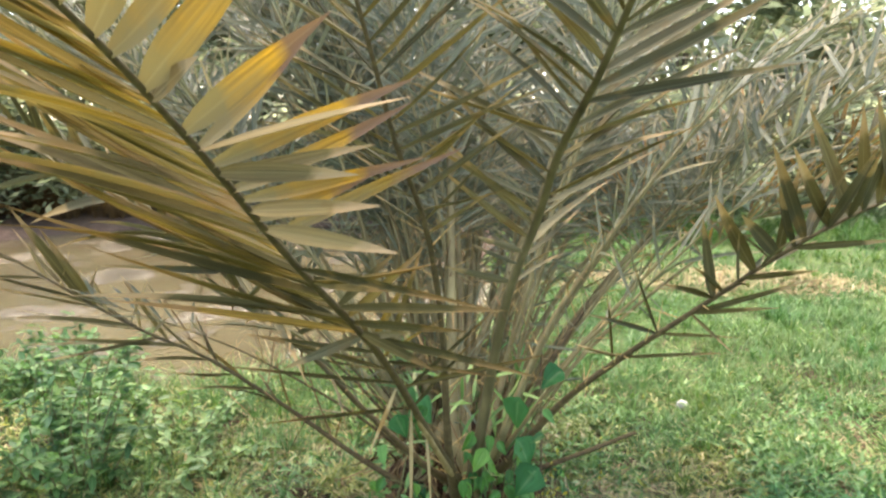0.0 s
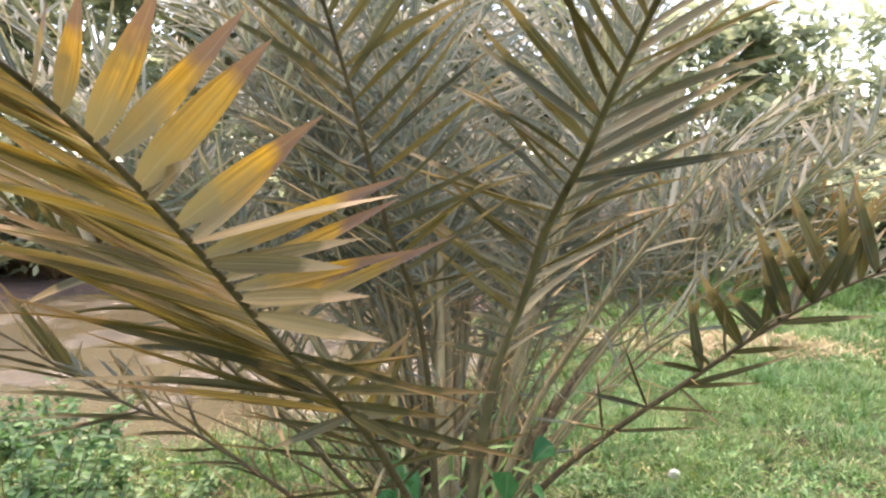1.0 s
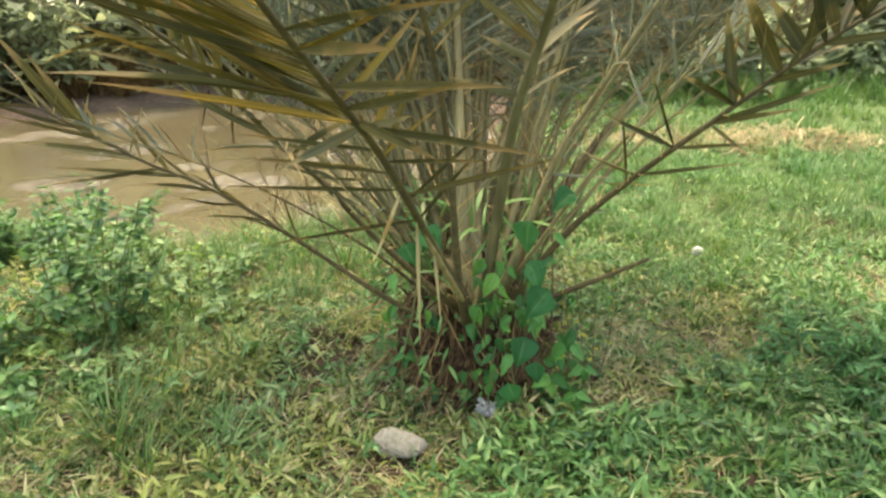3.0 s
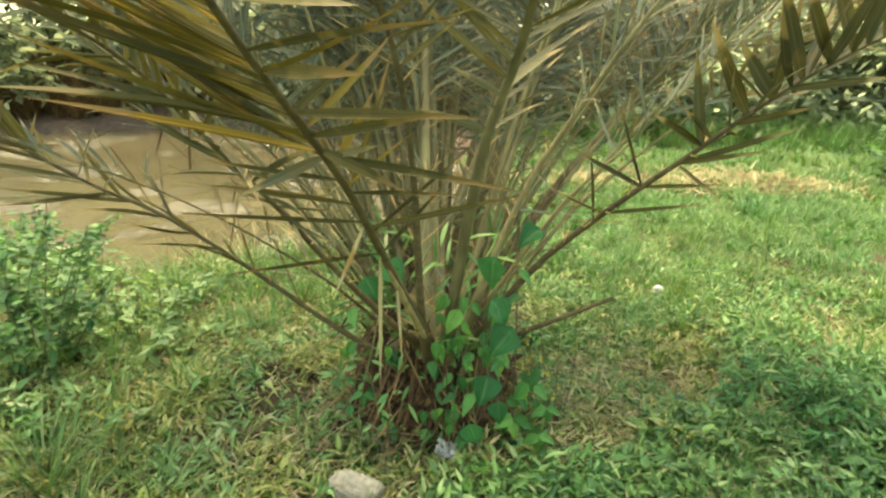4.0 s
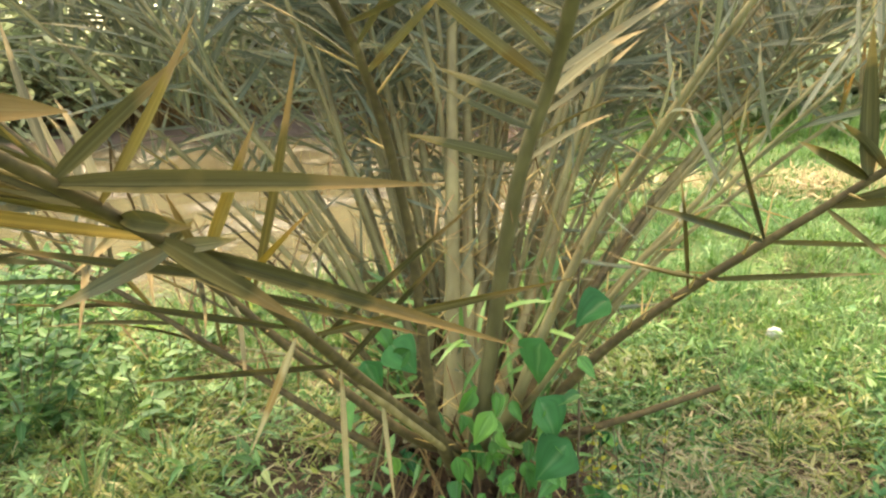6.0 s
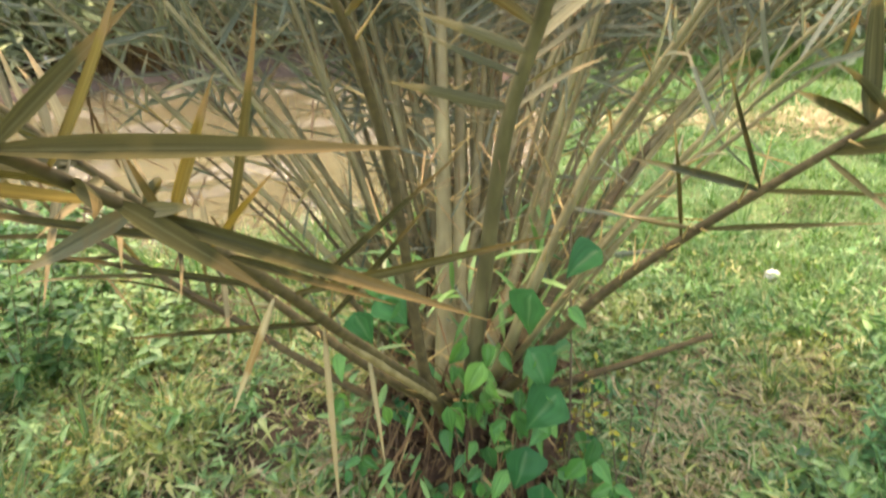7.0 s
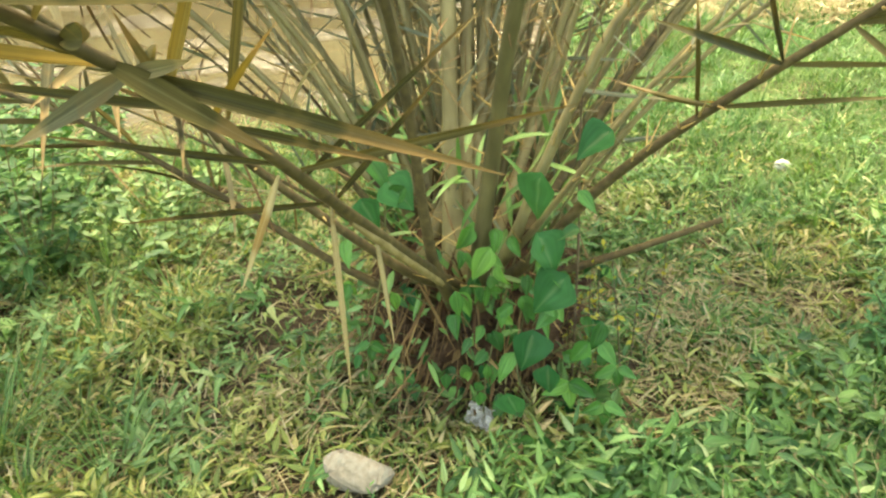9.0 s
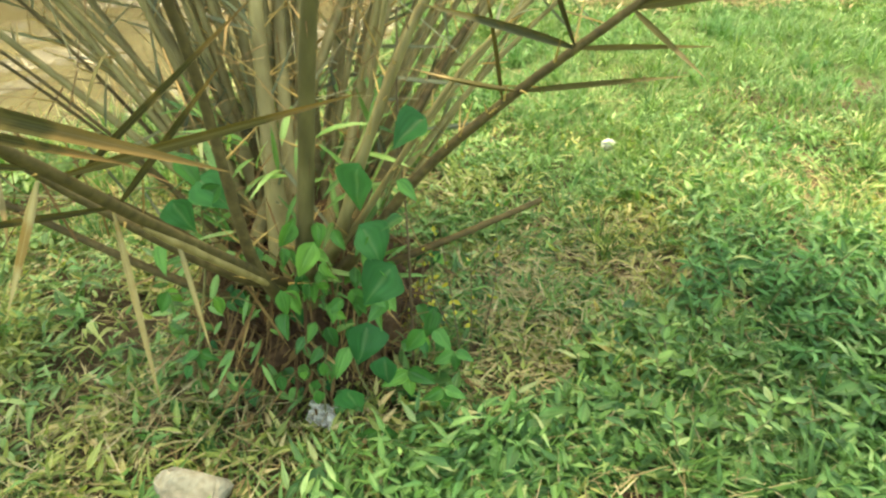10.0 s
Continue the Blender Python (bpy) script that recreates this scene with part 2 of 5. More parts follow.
# olive brown, darkened to include the shade on the front frond's lower leaflets
m_olive_shaded = leaf_material("olive_brown_shaded_leaflet", [(0.0, (0.044, 0.04, 0.015)), (0.5, (0.068, 0.06, 0.022)), (1.0, (0.095, 0.075, 0.027))], tip=(0.15, 0.095, 0.036),
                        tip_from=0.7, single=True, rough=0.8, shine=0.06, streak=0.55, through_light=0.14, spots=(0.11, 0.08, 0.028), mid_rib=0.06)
m_dead = leaf_material("dead_leaflet", [(0.0, (0.29, 0.22, 0.12)), (1.0, (0.40, 0.32, 0.19))], single=True, rough=0.7, shine=0.2, spots=(0.25, 0.16, 0.07))
m_rachis = rough_material("palm_rachis", [(0.3, (0.035, 0.026, 0.013)), (0.55, (0.08, 0.058, 0.025)), (0.75, (0.15, 0.112, 0.052))], 60, rough=0.65, bump_by=0.3, distance=0.003)
m_stalk = rough_material("olive_stalk", [(0.3, (0.045, 0.036, 0.017)), (0.5, (0.095, 0.078, 0.034)), (0.78, (0.18, 0.145, 0.068))], 30, rough=0.6, bump_by=0.4, distance=0.003, stretch=(1, 1, 0.3))
m_petiole = rough_material("palm_petiole", [(0.3, (0.085, 0.066, 0.03)), (0.45, (0.16, 0.128, 0.06)), (0.6, (0.235, 0.192, 0.09)), (0.78, (0.37, 0.29, 0.15))], 24, rough=0.55, bump_by=0.6, distance=0.004, stretch=(1, 1, 0.22))
m_sheath = rough_material("tan_sheath", [(0.3, (0.12, 0.082, 0.036)), (0.5, (0.21, 0.155, 0.07)), (0.75, (0.34, 0.26, 0.13))], 40, rough=0.7, bump_by=0.6, distance=0.004, stretch=(1, 1, 0.3))
m_spine = rough_material("palm_spine", [(0.3, (0.26, 0.17, 0.06)), (0.7, (0.42, 0.29, 0.12))], 50, rough=0.6)
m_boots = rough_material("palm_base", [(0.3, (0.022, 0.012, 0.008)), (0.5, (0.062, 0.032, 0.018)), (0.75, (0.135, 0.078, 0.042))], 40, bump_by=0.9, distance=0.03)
m_fibre = leaf_material("dry_fibre", [(0.0, (0.06, 0.034, 0.018)), (0.6, (0.16, 0.095, 0.045)), (1.0, (0.34, 0.22, 0.10))], rough=0.8, shine=0.1, through_light=0.1, mid_rib=0)
m_grass = leaf_material("grass", [(0.0, (0.05, 0.118, 0.031)), (0.45, (0.09, 0.187, 0.046)), (0.85, (0.148, 0.25, 0.074)), (1.0, (0.24, 0.285, 0.12))], rough=0.5, shine=0.3, through_light=0.34, mid_rib=0, patchy=0.5, warm_by=(1.04, 1.12, 0.8))
m_cover = leaf_material("creeping_leaf", [(0.0, (0.05, 0.13, 0.032)), (0.4, (0.11, 0.235, 0.06)), (0.78, (0.195, 0.335, 0.10)), (0.93, (0.31, 0.43, 0.17)), (1.0, (0.40, 0.40, 0.19))], rough=0.45, shine=0.35, through_light=0.3, mid_rib=0.1, patchy=0.5, warm_by=(1.04, 1.12, 0.8))
m_weed = leaf_material("weed_leaf", [(0.0, (0.038, 0.115, 0.036)), (0.5, (0.085, 0.195, 0.056)), (1.0, (0.165, 0.30, 0.09))], rough=0.5, shine=0.3, through_light=0.4, mid_rib=0.1, warm_by=(1.05, 1.12, 0.8))
m_blue_weed = leaf_material("blue_green_leaf", [(0.0, (0.04, 0.12, 0.04)), (0.5, (0.085, 0.22, 0.07)), (1.0, (0.15, 0.31, 0.105))], rough=0.6, shine=0.2, through_light=0.35, mid_rib=0.05)
m_teal = leaf_material("pale_green_leaf", [(0.0, (0.09, 0.18, 0.06)), (0.5, (0.165, 0.29, 0.095)), (1.0, (0.30, 0.42, 0.165))], rough=0.5, shine=0.35, through_light=0.35, mid_rib=0.1)
m_vine = leaf_material("vine_leaf", [(0.0, (0.026, 0.10, 0.026)), (0.4, (0.048, 0.155, 0.036)), (0.75, (0.08, 0.215, 0.047)), (1.0, (0.135, 0.285, 0.062))], single=True, rough=0.45, shine=0.25, streak=0.4, through_light=0.26, mid_rib=0.05)
m_vine_dark = leaf_material("dark_vine_leaf", [(0.0, (0.014, 0.07, 0.023)), (0.5, (0.022, 0.10, 0.031)), (1.0, (0.038, 0.14, 0.042))], single=True, rough=0.45, shine=0.14, streak=0.25, through_light=0.2, mid_rib=0.1)
m_cover_dry = leaf_material("yellowing_creeping_leaf", [(0.0, (0.13, 0.17, 0.042)), (0.4, (0.26, 0.32, 0.08)), (0.7, (0.39, 0.43, 0.135)), (0.86, (0.50, 0.46, 0.19)), (1.0, (0.58, 0.45, 0.25))], rough=0.42, shine=0.4, through_light=0.38, mid_rib=0.1, patchy=0.5, warm_by=(1.1, 1.1, 0.8))
m_straw = leaf_material("straw", [(0.0, (0.20, 0.14, 0.07)), (0.6, (0.36, 0.28, 0.14)), (1.0, (0.50, 0.42, 0.25))], rough=0.8, shine=0.15, through_light=0.1, mid_rib=0)
# both far foliage colours are lightened and greyed to carry the distance haze
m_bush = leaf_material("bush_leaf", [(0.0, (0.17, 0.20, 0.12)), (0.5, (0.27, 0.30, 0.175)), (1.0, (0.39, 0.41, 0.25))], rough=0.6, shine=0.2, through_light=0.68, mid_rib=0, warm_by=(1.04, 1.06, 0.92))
m_bush_hazed = leaf_material("hazed_bush_leaf", [(0.0, (0.24, 0.28, 0.17)), (0.5, (0.35, 0.39, 0.25)), (1.0, (0.48, 0.50, 0.34))], rough=0.6, shine=0.2, through_light=0.72, mid_rib=0, warm_by=(1.04, 1.06, 0.92))
m_stem = rough_material("green_stem", [(0.3, (0.08, 0.09, 0.035)), (0.7, (0.17, 0.15, 0.07))], 70)
m_twig = rough_material("brown_twig", [(0.3, (0.06, 0.04, 0.025)), (0.7, (0.17, 0.12, 0.075))], 50)
m_bark = rough_material("tree_bark", [(0.3, (0.07, 0.055, 0.04)), (0.7, (0.22, 0.18, 0.14))], 18, stretch=(1, 1, 0.3))
m_ground = rough_material("soil", [(0.3, (0.034, 0.02, 0.012)), (0.46, (0.07, 0.043, 0.025)), (0.58, (0.09, 0.068, 0.034)), (0.75, (0.17, 0.125, 0.07))], 38, bump_by=1.0, distance=0.03)
m_turf = rough_material("grassy_soil", [(0.3, (0.05, 0.04, 0.02)), (0.42, (0.065, 0.075, 0.026)), (0.54, (0.08, 0.125, 0.036)), (0.75, (0.15, 0.20, 0.07))], 30, bump_by=1.0, distance=0.03)
m_clay = rough_material("red_clay", [(0.3, (0.05, 0.032, 0.022)), (0.55, (0.095, 0.06, 0.042)), (0.75, (0.15, 0.10, 0.07))], 12, bump_by=0.8, distance=0.05)
m_white_stone = rough_material("white_stone", [(0.3, (0.32, 0.30, 0.26)), (0.6, (0.52, 0.49, 0.44))], 70, bump_by=0.5, distance=0.005)
m_rock = rough_material("pale_rock", [(0.3, (0.13, 0.105, 0.075)), (0.5, (0.25, 0.205, 0.15)), (0.75, (0.36, 0.31, 0.24))], 55, bump_by=0.8, distance=0.012)
m_water, wnodes, wlinks, wb = material("muddy_water")
wn1 = wnodes.new("ShaderNodeTexNoise")
wn1.inputs["Scale"].default_value = 0.6
wr = ramp(wnodes, [(0.35, (0.078, 0.062, 0.033)), (0.65, (0.115, 0.092, 0.05))])
wlinks.new(wn1.outputs[0], wr.inputs[0]), wlinks.new(wr.outputs[0], wb.inputs["Base Color"])
wb.inputs["Roughness"].default_value = 0.05
wn2 = wnodes.new("ShaderNodeTexNoise")
wn2.inputs["Scale"].default_value = 13.0
wn2.inputs["Detail"].default_value = 4.0
wgeo = wnodes.new("ShaderNodeNewGeometry")
wlinks.new(wgeo.outputs["Position"], wn2.inputs["Vector"]), wlinks.new(wgeo.outputs["Position"], wn1.inputs["Vector"])
wn3 = wnodes.new("ShaderNodeTexNoise")
wn3.inputs["Scale"].default_value = 1.1
wn3.inputs["Detail"].default_value = 2.0
wlinks.new(wgeo.outputs["Position"], wn3.inputs["Vector"])
wgust = wnodes.new("ShaderNodeMapRange")
wgust.inputs["From Min"].default_value, wgust.inputs["From Max"].default_value = 0.5, 0.72
wgust.inputs["To Min"].default_value, wgust.inputs["To Max"].default_value = 0.07, 0.9
wlinks.new(wn3.outputs[0], wgust.inputs["Value"])
wbump = wnodes.new("ShaderNodeBump")
wbump.inputs["Distance"].default_value = 0.22
wlinks.new(wgust.outputs[0], wbump.inputs["Strength"])
wlinks.new(wn2.outputs[0], wbump.inputs["Height"]), wlinks.new(wbump.outputs[0], wb.inputs["Normal"])

# ---------------------------------------------------------------- ground and pond
PALM = np.array((0.08, 2.27))
POND = (-2.1, 8.1, 2.6, 3.95, 5.2)


def pond_depth(x, y):
    """Below 1 inside the pond's shore line."""
    dx, dy = (x - POND[0]) / np.where(x < POND[0], POND[4], POND[2]), (y - POND[1]) / POND[3]
    a = np.arctan2(dy, dx)
    return np.sqrt(dx * dx + dy * dy) * (1 + 0.04 * np.sin(3 * a + 1) + 0.03 * np.sin(5 * a))


def height(x, y):
    x, y = np.asarray(x, float), np.asarray(y, float)
    h = 0.018 * np.sin(2.1 * x + 0.7) * np.cos(1.7 * y) + 0.012 * np.sin(5.3 * x + 1.9 * y) + 0.008 * np.sin(9 * x - 7 * y)
    h = h + 0.13 * np.exp(-((x - PALM[0]) ** 2 + (y - PALM[1]) ** 2) / 0.09)
    d = pond_depth(x, y)
    h = h - 0.55 * np.clip((1.12 - d) / 0.3, 0, 1) ** 2 * (3 - 2 * np.clip((1.12 - d) / 0.3, 0, 1))
    far = np.clip((y - 11.5) / 3.0, 0, 1) * np.clip((2.5 - x) / 3, 0, 1)
    return h + 0.75 * far + 0.02 * np.clip(np.hypot(x, y) - 15, 0, 60) * np.clip((y - 5) / 20, 0, 1)


gx = np.r_[-np.geomspace(300, 8.2, 24), np.linspace(-8, 8, 201), np.geomspace(8.2, 300, 24)]
gy = np.r_[-np.geomspace(300, 3.2, 20), np.linspace(-3, 15, 226), np.geomspace(15.3, 400, 26)]
X, Y = np.meshgrid(gx, gy)
Z = height(X, Y)
nx, ny = len(gx), len(gy)
ij = (np.arange(ny - 1)[:, None] * nx + np.arange(nx - 1)[None]).ravel()
ground = new("ground", mesh_of("ground", np.stack([X, Y, Z], -1).reshape(-1, 3), np.stack([ij, ij + 1, ij + nx + 1, ij + nx], -1), m_ground))
ground.data.materials.append(m_clay)
mx, my = (X[:-1, :-1] + X[1:, 1:]).ravel() / 2, (Y[:-1, :-1] + Y[1:, 1:]).ravel() / 2
clay = (pond_depth(mx, my) > 0.9) & (pond_depth(mx, my) < 1.75) & ((my > 9.0) | (mx < -6.8)) & (mx < 0.8)
ground.data.materials.append(m_turf)
edge = 0.35 * np.sin(2.1 * mx + 1.3 * my) + 0.25 * np.sin(4.7 * my - 3.1 * mx)
turf = ((np.abs(mx) + edge > 3.0) | (my + edge < 0.3) | (my + edge > 4.4)) & ~clay & (pond_depth(mx, my) > 1.02)
ground.data.polygons.foreach_set("material_index", np.where(clay, 1, np.where(turf, 2, 0)).astype(int))
tagged(ground, "uneven brown soil thinly covered with green turf", "ground", kind="structure")

ang = np.linspace(0, 2 * np.pi, 72, endpoint=False)
bmw = bmesh.new()
ring = [bmw.verts.new((POND[0] + 1.12 * (POND[2] if math.cos(a) > 0 else POND[4]) * math.cos(a), POND[1] + 1.12 * POND[3] * math.sin(a), -0.14)) for a in ang]
bmw.faces.new(ring)
mw = bpy.data.meshes.new("water")
bmw.to_mesh(mw)
bmw.free()
mw.materials.append(m_water)
tagged(new("water", mw), "muddy brown pond water with bright glints", "pond", kind="structure")

# ---------------------------------------------------------------- the palm
palm = thing("date_palm", (PALM[0], PALM[1], 0), "young clustering date palm with dusty olive fronds, some yellowing", "palm tree")


def leaflet_mesh(name, mat, bend, twist, curl):
    """One leaflet, 1 long and 1 wide, folded along its midrib."""
    s = np.linspace(0, 1, 9)
    w = np.clip(np.minimum(0.35 + 3.6 * s, 1.0) * np.where(s > 0.35, (1 - (np.maximum(s - 0.35, 0) / 0.65) ** 1.7), 1), 0.02, 1)
    v, uv = [], []
    for a, b in zip(s, w):
        c, d = math.cos(twist * a), math.sin(twist * a)
        for j, x in enumerate((-0.5, 0, 0.5)):
            px, pz = x * b, (0.022 if x == 0 else 0.0) * b
            v.append((px * c + curl * a * a * 6, a * (1 - 0.15 * abs(bend)), -pz + bend * a * a + px * d * 0.075))
            uv.append((j / 2, a))
    f = [(i * 3 + j, i * 3 + j + 1, i * 3 + j + 4, i * 3 + j + 3) for i in range(8) for j in range(2)]
    return mesh_of(name, v, f, mat, uv)


SHAPES = [(-0.06, 0.1, 0.02), (0.05, -0.2, -0.02), (-0.14, 0.35, 0.0), (0.02, 0.0, 0.03), (-0.22, -0.3, -0.03), (0.1, 0.25, 0.01)]
LEAFLETS = {m.name: [leaflet_mesh("leaflet", m, *s) for s in SHAPES] for m in (m_leaflet, m_orange, m_mixed, m_dead, m_grey, m_dusty, m_olive_shaded)}


def frond(points, thick=0.012, start=0.3, count=36, length=0.36, width=0.026, ahead=52, rise=18, twist=0.0, jitter=9,
          pieces=False, mats=None, seed=0, spines=10, label="", short_tip=0.4, left=1.0, right=1.0, base_mat=None, extra=(), ranks=(-1, 1), far_mat=None, face=(0, 0, 0), lift=0.7, wisps=0, sparse=1):
    """A frond: a tapered rachis through the points, spines low down, and two ranks of leaflets.
    twist turns the leaf's plane about the rachis; ahead is the angle of the leaflets to it."""
    g = np.random.default_rng(seed)
    line = smooth_line(points, 48)
    s = np.linspace(0, 1, 48)
    radii = thick * (1.25 - s * 1.05) + thick * 0.9 * np.exp(-s * 14)
    ob = part("frond", mesh_of("frond", *tube(line, radii, 8, 0.8)[:2], base_mat or m_rachis, tube(line, radii, 8, 0.8)[2]), None, palm, label)
    tang = np.gradient(line, axis=0)
    tang /= np.linalg.norm(tang, axis=1)[:, None]
    rows, far = [], []
    total = np.linalg.norm(np.diff(line, axis=0), axis=1).sum()
    for k in range(count * 2):
        sgn = 1 if k % 2 else -1
        if sgn not in ranks or (sgn < 0 and (k // 2) % sparse):
            continue
        u = start + (1 - start) * (k + g.uniform(0, 0.9)) / (count * 2)
        i = min(u * 47, 46.99)
        p = line[int(i)] * (1 - i % 1) + line[int(i) + 1] * (i % 1)
        d = tang[int(i)]
        side = np.cross(d, (0, 0, 1))
        side /= np.linalg.norm(side)
        nor = np.cross(side, d)
        a = radians(twist)
        side, nor = side * math.cos(a) + nor * math.sin(a), nor * math.cos(a) - side * math.sin(a)
        e = (u - start) / (1 - start)
        if sparse > 1 and e < (0.5 if sgn < 0 else 0.3):
            continue
        ah = radians(ahead * (1.15 - 0.55 * e) + g.normal(0, jitter))
        up = radians(rise + g.normal(0, jitter * 1.3))
        way = d * math.cos(ah) + (side * sgn * math.cos(up) + nor * math.sin(up)) * math.sin(ah)
        way = way + np.array((0, 0, -0.06))
        way /= np.linalg.norm(way)
        size = length * (left if sgn < 0 else right) * min(1, 0.55 + 2.2 * e) * (1 - (1 - short_tip) * max(0, e - 0.55) / 0.45) * g.uniform(0.85, 1.12)
        n0 = nor * math.cos(up) - side * sgn * math.sin(up) + g.normal(0, 0.25, 3) + np.array(face)
        wd = width * g.uniform(0.8, 1.2) * (0.62 + 0.4 * min(1, 2.2 * e))
        rows.append((p, way, n0, size, wd, e, sgn))
    for u, x, y, z, wd, m in extra:
        i = min(u * 47, 46.99)
        p = line[int(i)] * (1 - i % 1) + line[int(i) + 1] * (i % 1)
        way = np.array((x, y, z)) - p
        size = np.linalg.norm(way)
        yy = Vector(way / size)
        zz = Vector((g.normal(0, 0.25), -0.8 + g.normal(0, 0.25), lift))
        zz = (zz - yy * yy.dot(zz)).normalized()
        lo = new("leaflet", LEAFLETS[m.name][int(g.choice((0, 1, 3)))])
        lo.parent = ob
        lo.matrix_basis = Matrix.LocRotScale(Vector(p), Matrix((yy.cross(zz), yy, zz)).transposed().to_quaternion(), Vector((wd, size, size)))
    if pieces:
        for p, way, n0, size, wd, e, sgn in rows:
            m = mats(e, sgn, g) if mats else m_leaflet
            me = LEAFLETS[m.name][int(g.integers(len(SHAPES)))]
            y = Vector(way)
            z = (Vector(n0) - y * y.dot(Vector(n0))).normalized()
            x = y.cross(z)
            lo = new("leaflet", me)
            lo.parent = ob
            lo.matrix_basis = Matrix.LocRotScale(Vector(p), Matrix((x, y, z)).transposed().to_quaternion(), Vector((wd, size, size)))
    else:
        for k in range(wisps):
            u = g.uniform(0.08, start + 0.12)
            side = g.normal(0, 1, 3) + tang[int(u * 47)] * 0.8 + (0, -0.25, 0.2)
            rows.append((line[int(u * 47)], side / np.linalg.norm(side), g.normal(0, 1, 3), g.uniform(0.1, 0.36), g.uniform(0.005, 0.011), 0, 1))
        p, way, n0, size, wd = (np.array([r[i] for r in rows]) for i in range(5))
        data = leaves(p, way, n0, size, wd, g.normal(-0.05, 0.1, len(p)), segs=5, belly=0.3)
        part("foliage", mesh_of("foliage", data[0], data[1], far_mat or m_leaflet_hazed, data[2]), None, ob, kind="stuff")
    for k in range(spines):
        u = g.uniform(0.06, start + 0.05)
        p = line[int(u * 47)]
        d = tang[int(u * 47)]
        side = np.cross(d, (0, 0, 1))
        side /= np.linalg.norm(side)
        sgn = 1 if k % 2 else -1
        end = p + (side * sgn * g.uniform(0.6, 1) + d * g.uniform(0.2, 0.9) + np.cross(side, d) * g.uniform(-0.2, 0.6)) * g.uniform(0.04, 0.12)
        part("spine", mesh_of("spine", *tube(np.linspace(p, end, 3), (0.0028, 0.0018, 0.0004), 5)[:2]), m_spine, ob)
    return ob


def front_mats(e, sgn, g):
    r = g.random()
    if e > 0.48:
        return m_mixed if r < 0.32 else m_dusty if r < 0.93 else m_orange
    # lower leaflets show their undersides: shade painted by picking darker materials
    return m_mixed if r < 0.15 else m_leaflet if r < 0.5 else m_olive_shaded


def side_mats(e, sgn, g):
    r = g.random()
    return m_mixed if r < 0.2 else m_leaflet


def grey_mats(e, sgn, g):
    return m_leaflet if g.random() < 0.15 else m_grey


FRONT_ORANGE = [
    (0.866, -0.289, 0.435, 1.747, 0.034), (0.852, -0.270, 0.464, 1.758, 0.037), (0.832, -0.216, 0.502, 1.772, 0.039),
    (0.820, -0.141, 0.524, 1.753, 0.039), (0.797, -0.146, 0.568, 1.744, 0.043), (0.765, -0.097, 0.631, 1.675, 0.034),
    (0.750, -0.119, 0.657, 1.639, 0.031), (0.735, -0.005, 0.682, 1.609, 0.028), (0.710, -0.007, 0.727, 1.570, 0.029),
    (0.700, 0.010, 0.745, 1.505, 0.022), (0.680, -0.056, 0.782, 1.485, 0.025), (0.660, 0.051, 0.822, 1.532, 0.022)]
FRONT_DUSTY = [
    (0.790, -0.229, 0.581, 1.622, 0.030), (0.748, -0.014, 0.660, 1.600, 0.034), (0.728, -0.080, 0.695, 1.496, 0.027),
    (0.722, -0.062, 0.705, 1.534, 0.022), (0.690, -0.054, 0.764, 1.449, 0.028), (0.670, -0.032, 0.802, 1.379, 0.028),
    (0.600, -0.036, 0.938, 1.295, 0.024), (0.500, 0.010, 1.137, 1.091, 0.022)]
FRONT_GREY = [
    (0.32, 0.102, 1.567, 1.040, 0.012), (0.49, -0.325, 1.272, 1.040, 0.026),
    (0.55, 0.144, 1.090, 1.231, 0.024), (0.52, 0.080, 0.864, 1.245, 0.019), (0.49, 0.200, 1.040, 1.118, 0.020),
    (0.43, 0.115, 1.110, 1.095, 0.012), (0.37, 0.281, 1.500, 1.012, 0.016), (0.62, 0.064, 0.550, 1.370, 0.015)]
FRONT_LOW = [
    (0.60, 0.026, 0.732, 1.360, 0.016), (0.44, 0.013, 1.168, 1.199, 0.018), (0.49, -0.029, 1.126, 1.166, 0.017),
    (0.47, -0.053, 1.234, 1.260, 0.018), (0.53, -0.001, 1.049, 1.344, 0.024), (0.47, -0.163, 1.244, 1.182, 0.012),
    (0.36, 0.157, 1.519, 1.130, 0.011), (0.45, -0.410, 1.278, 1.108, 0.014), (0.41, -0.584, 1.782, 0.974, 0.014),
    (0.38, -0.588, 1.631, 0.910, 0.013), (0.32, -0.500, 1.607, 0.762, 0.012)]
FRONT_YELLOW = [
    (0.55, -0.066, 1.140, 1.329, 0.019), (0.43, -0.017, 1.308, 1.326, 0.017)]
THIN_DRY = [
    (0.74, -1.236, 1.810, 1.316, 0.034), (0.72, -1.162, 1.814, 1.250, 0.024), (0.81, -1.228, 1.846, 1.198, 0.012),
    (0.79, -1.090, 1.851, 1.185, 0.011), (0.74, -1.023, 1.860, 1.136, 0.012), (0.70, -1.055, 1.869, 1.109, 0.012),
    (0.66, -0.891, 1.878, 1.095, 0.012), (0.64, -0.930, 1.883, 1.051, 0.010), (0.62, -0.833, 1.887, 0.984, 0.012),
    (0.60, -1.312, 1.892, 0.866, 0.013), (0.64, -1.296, 1.883, 0.982, 0.013)]
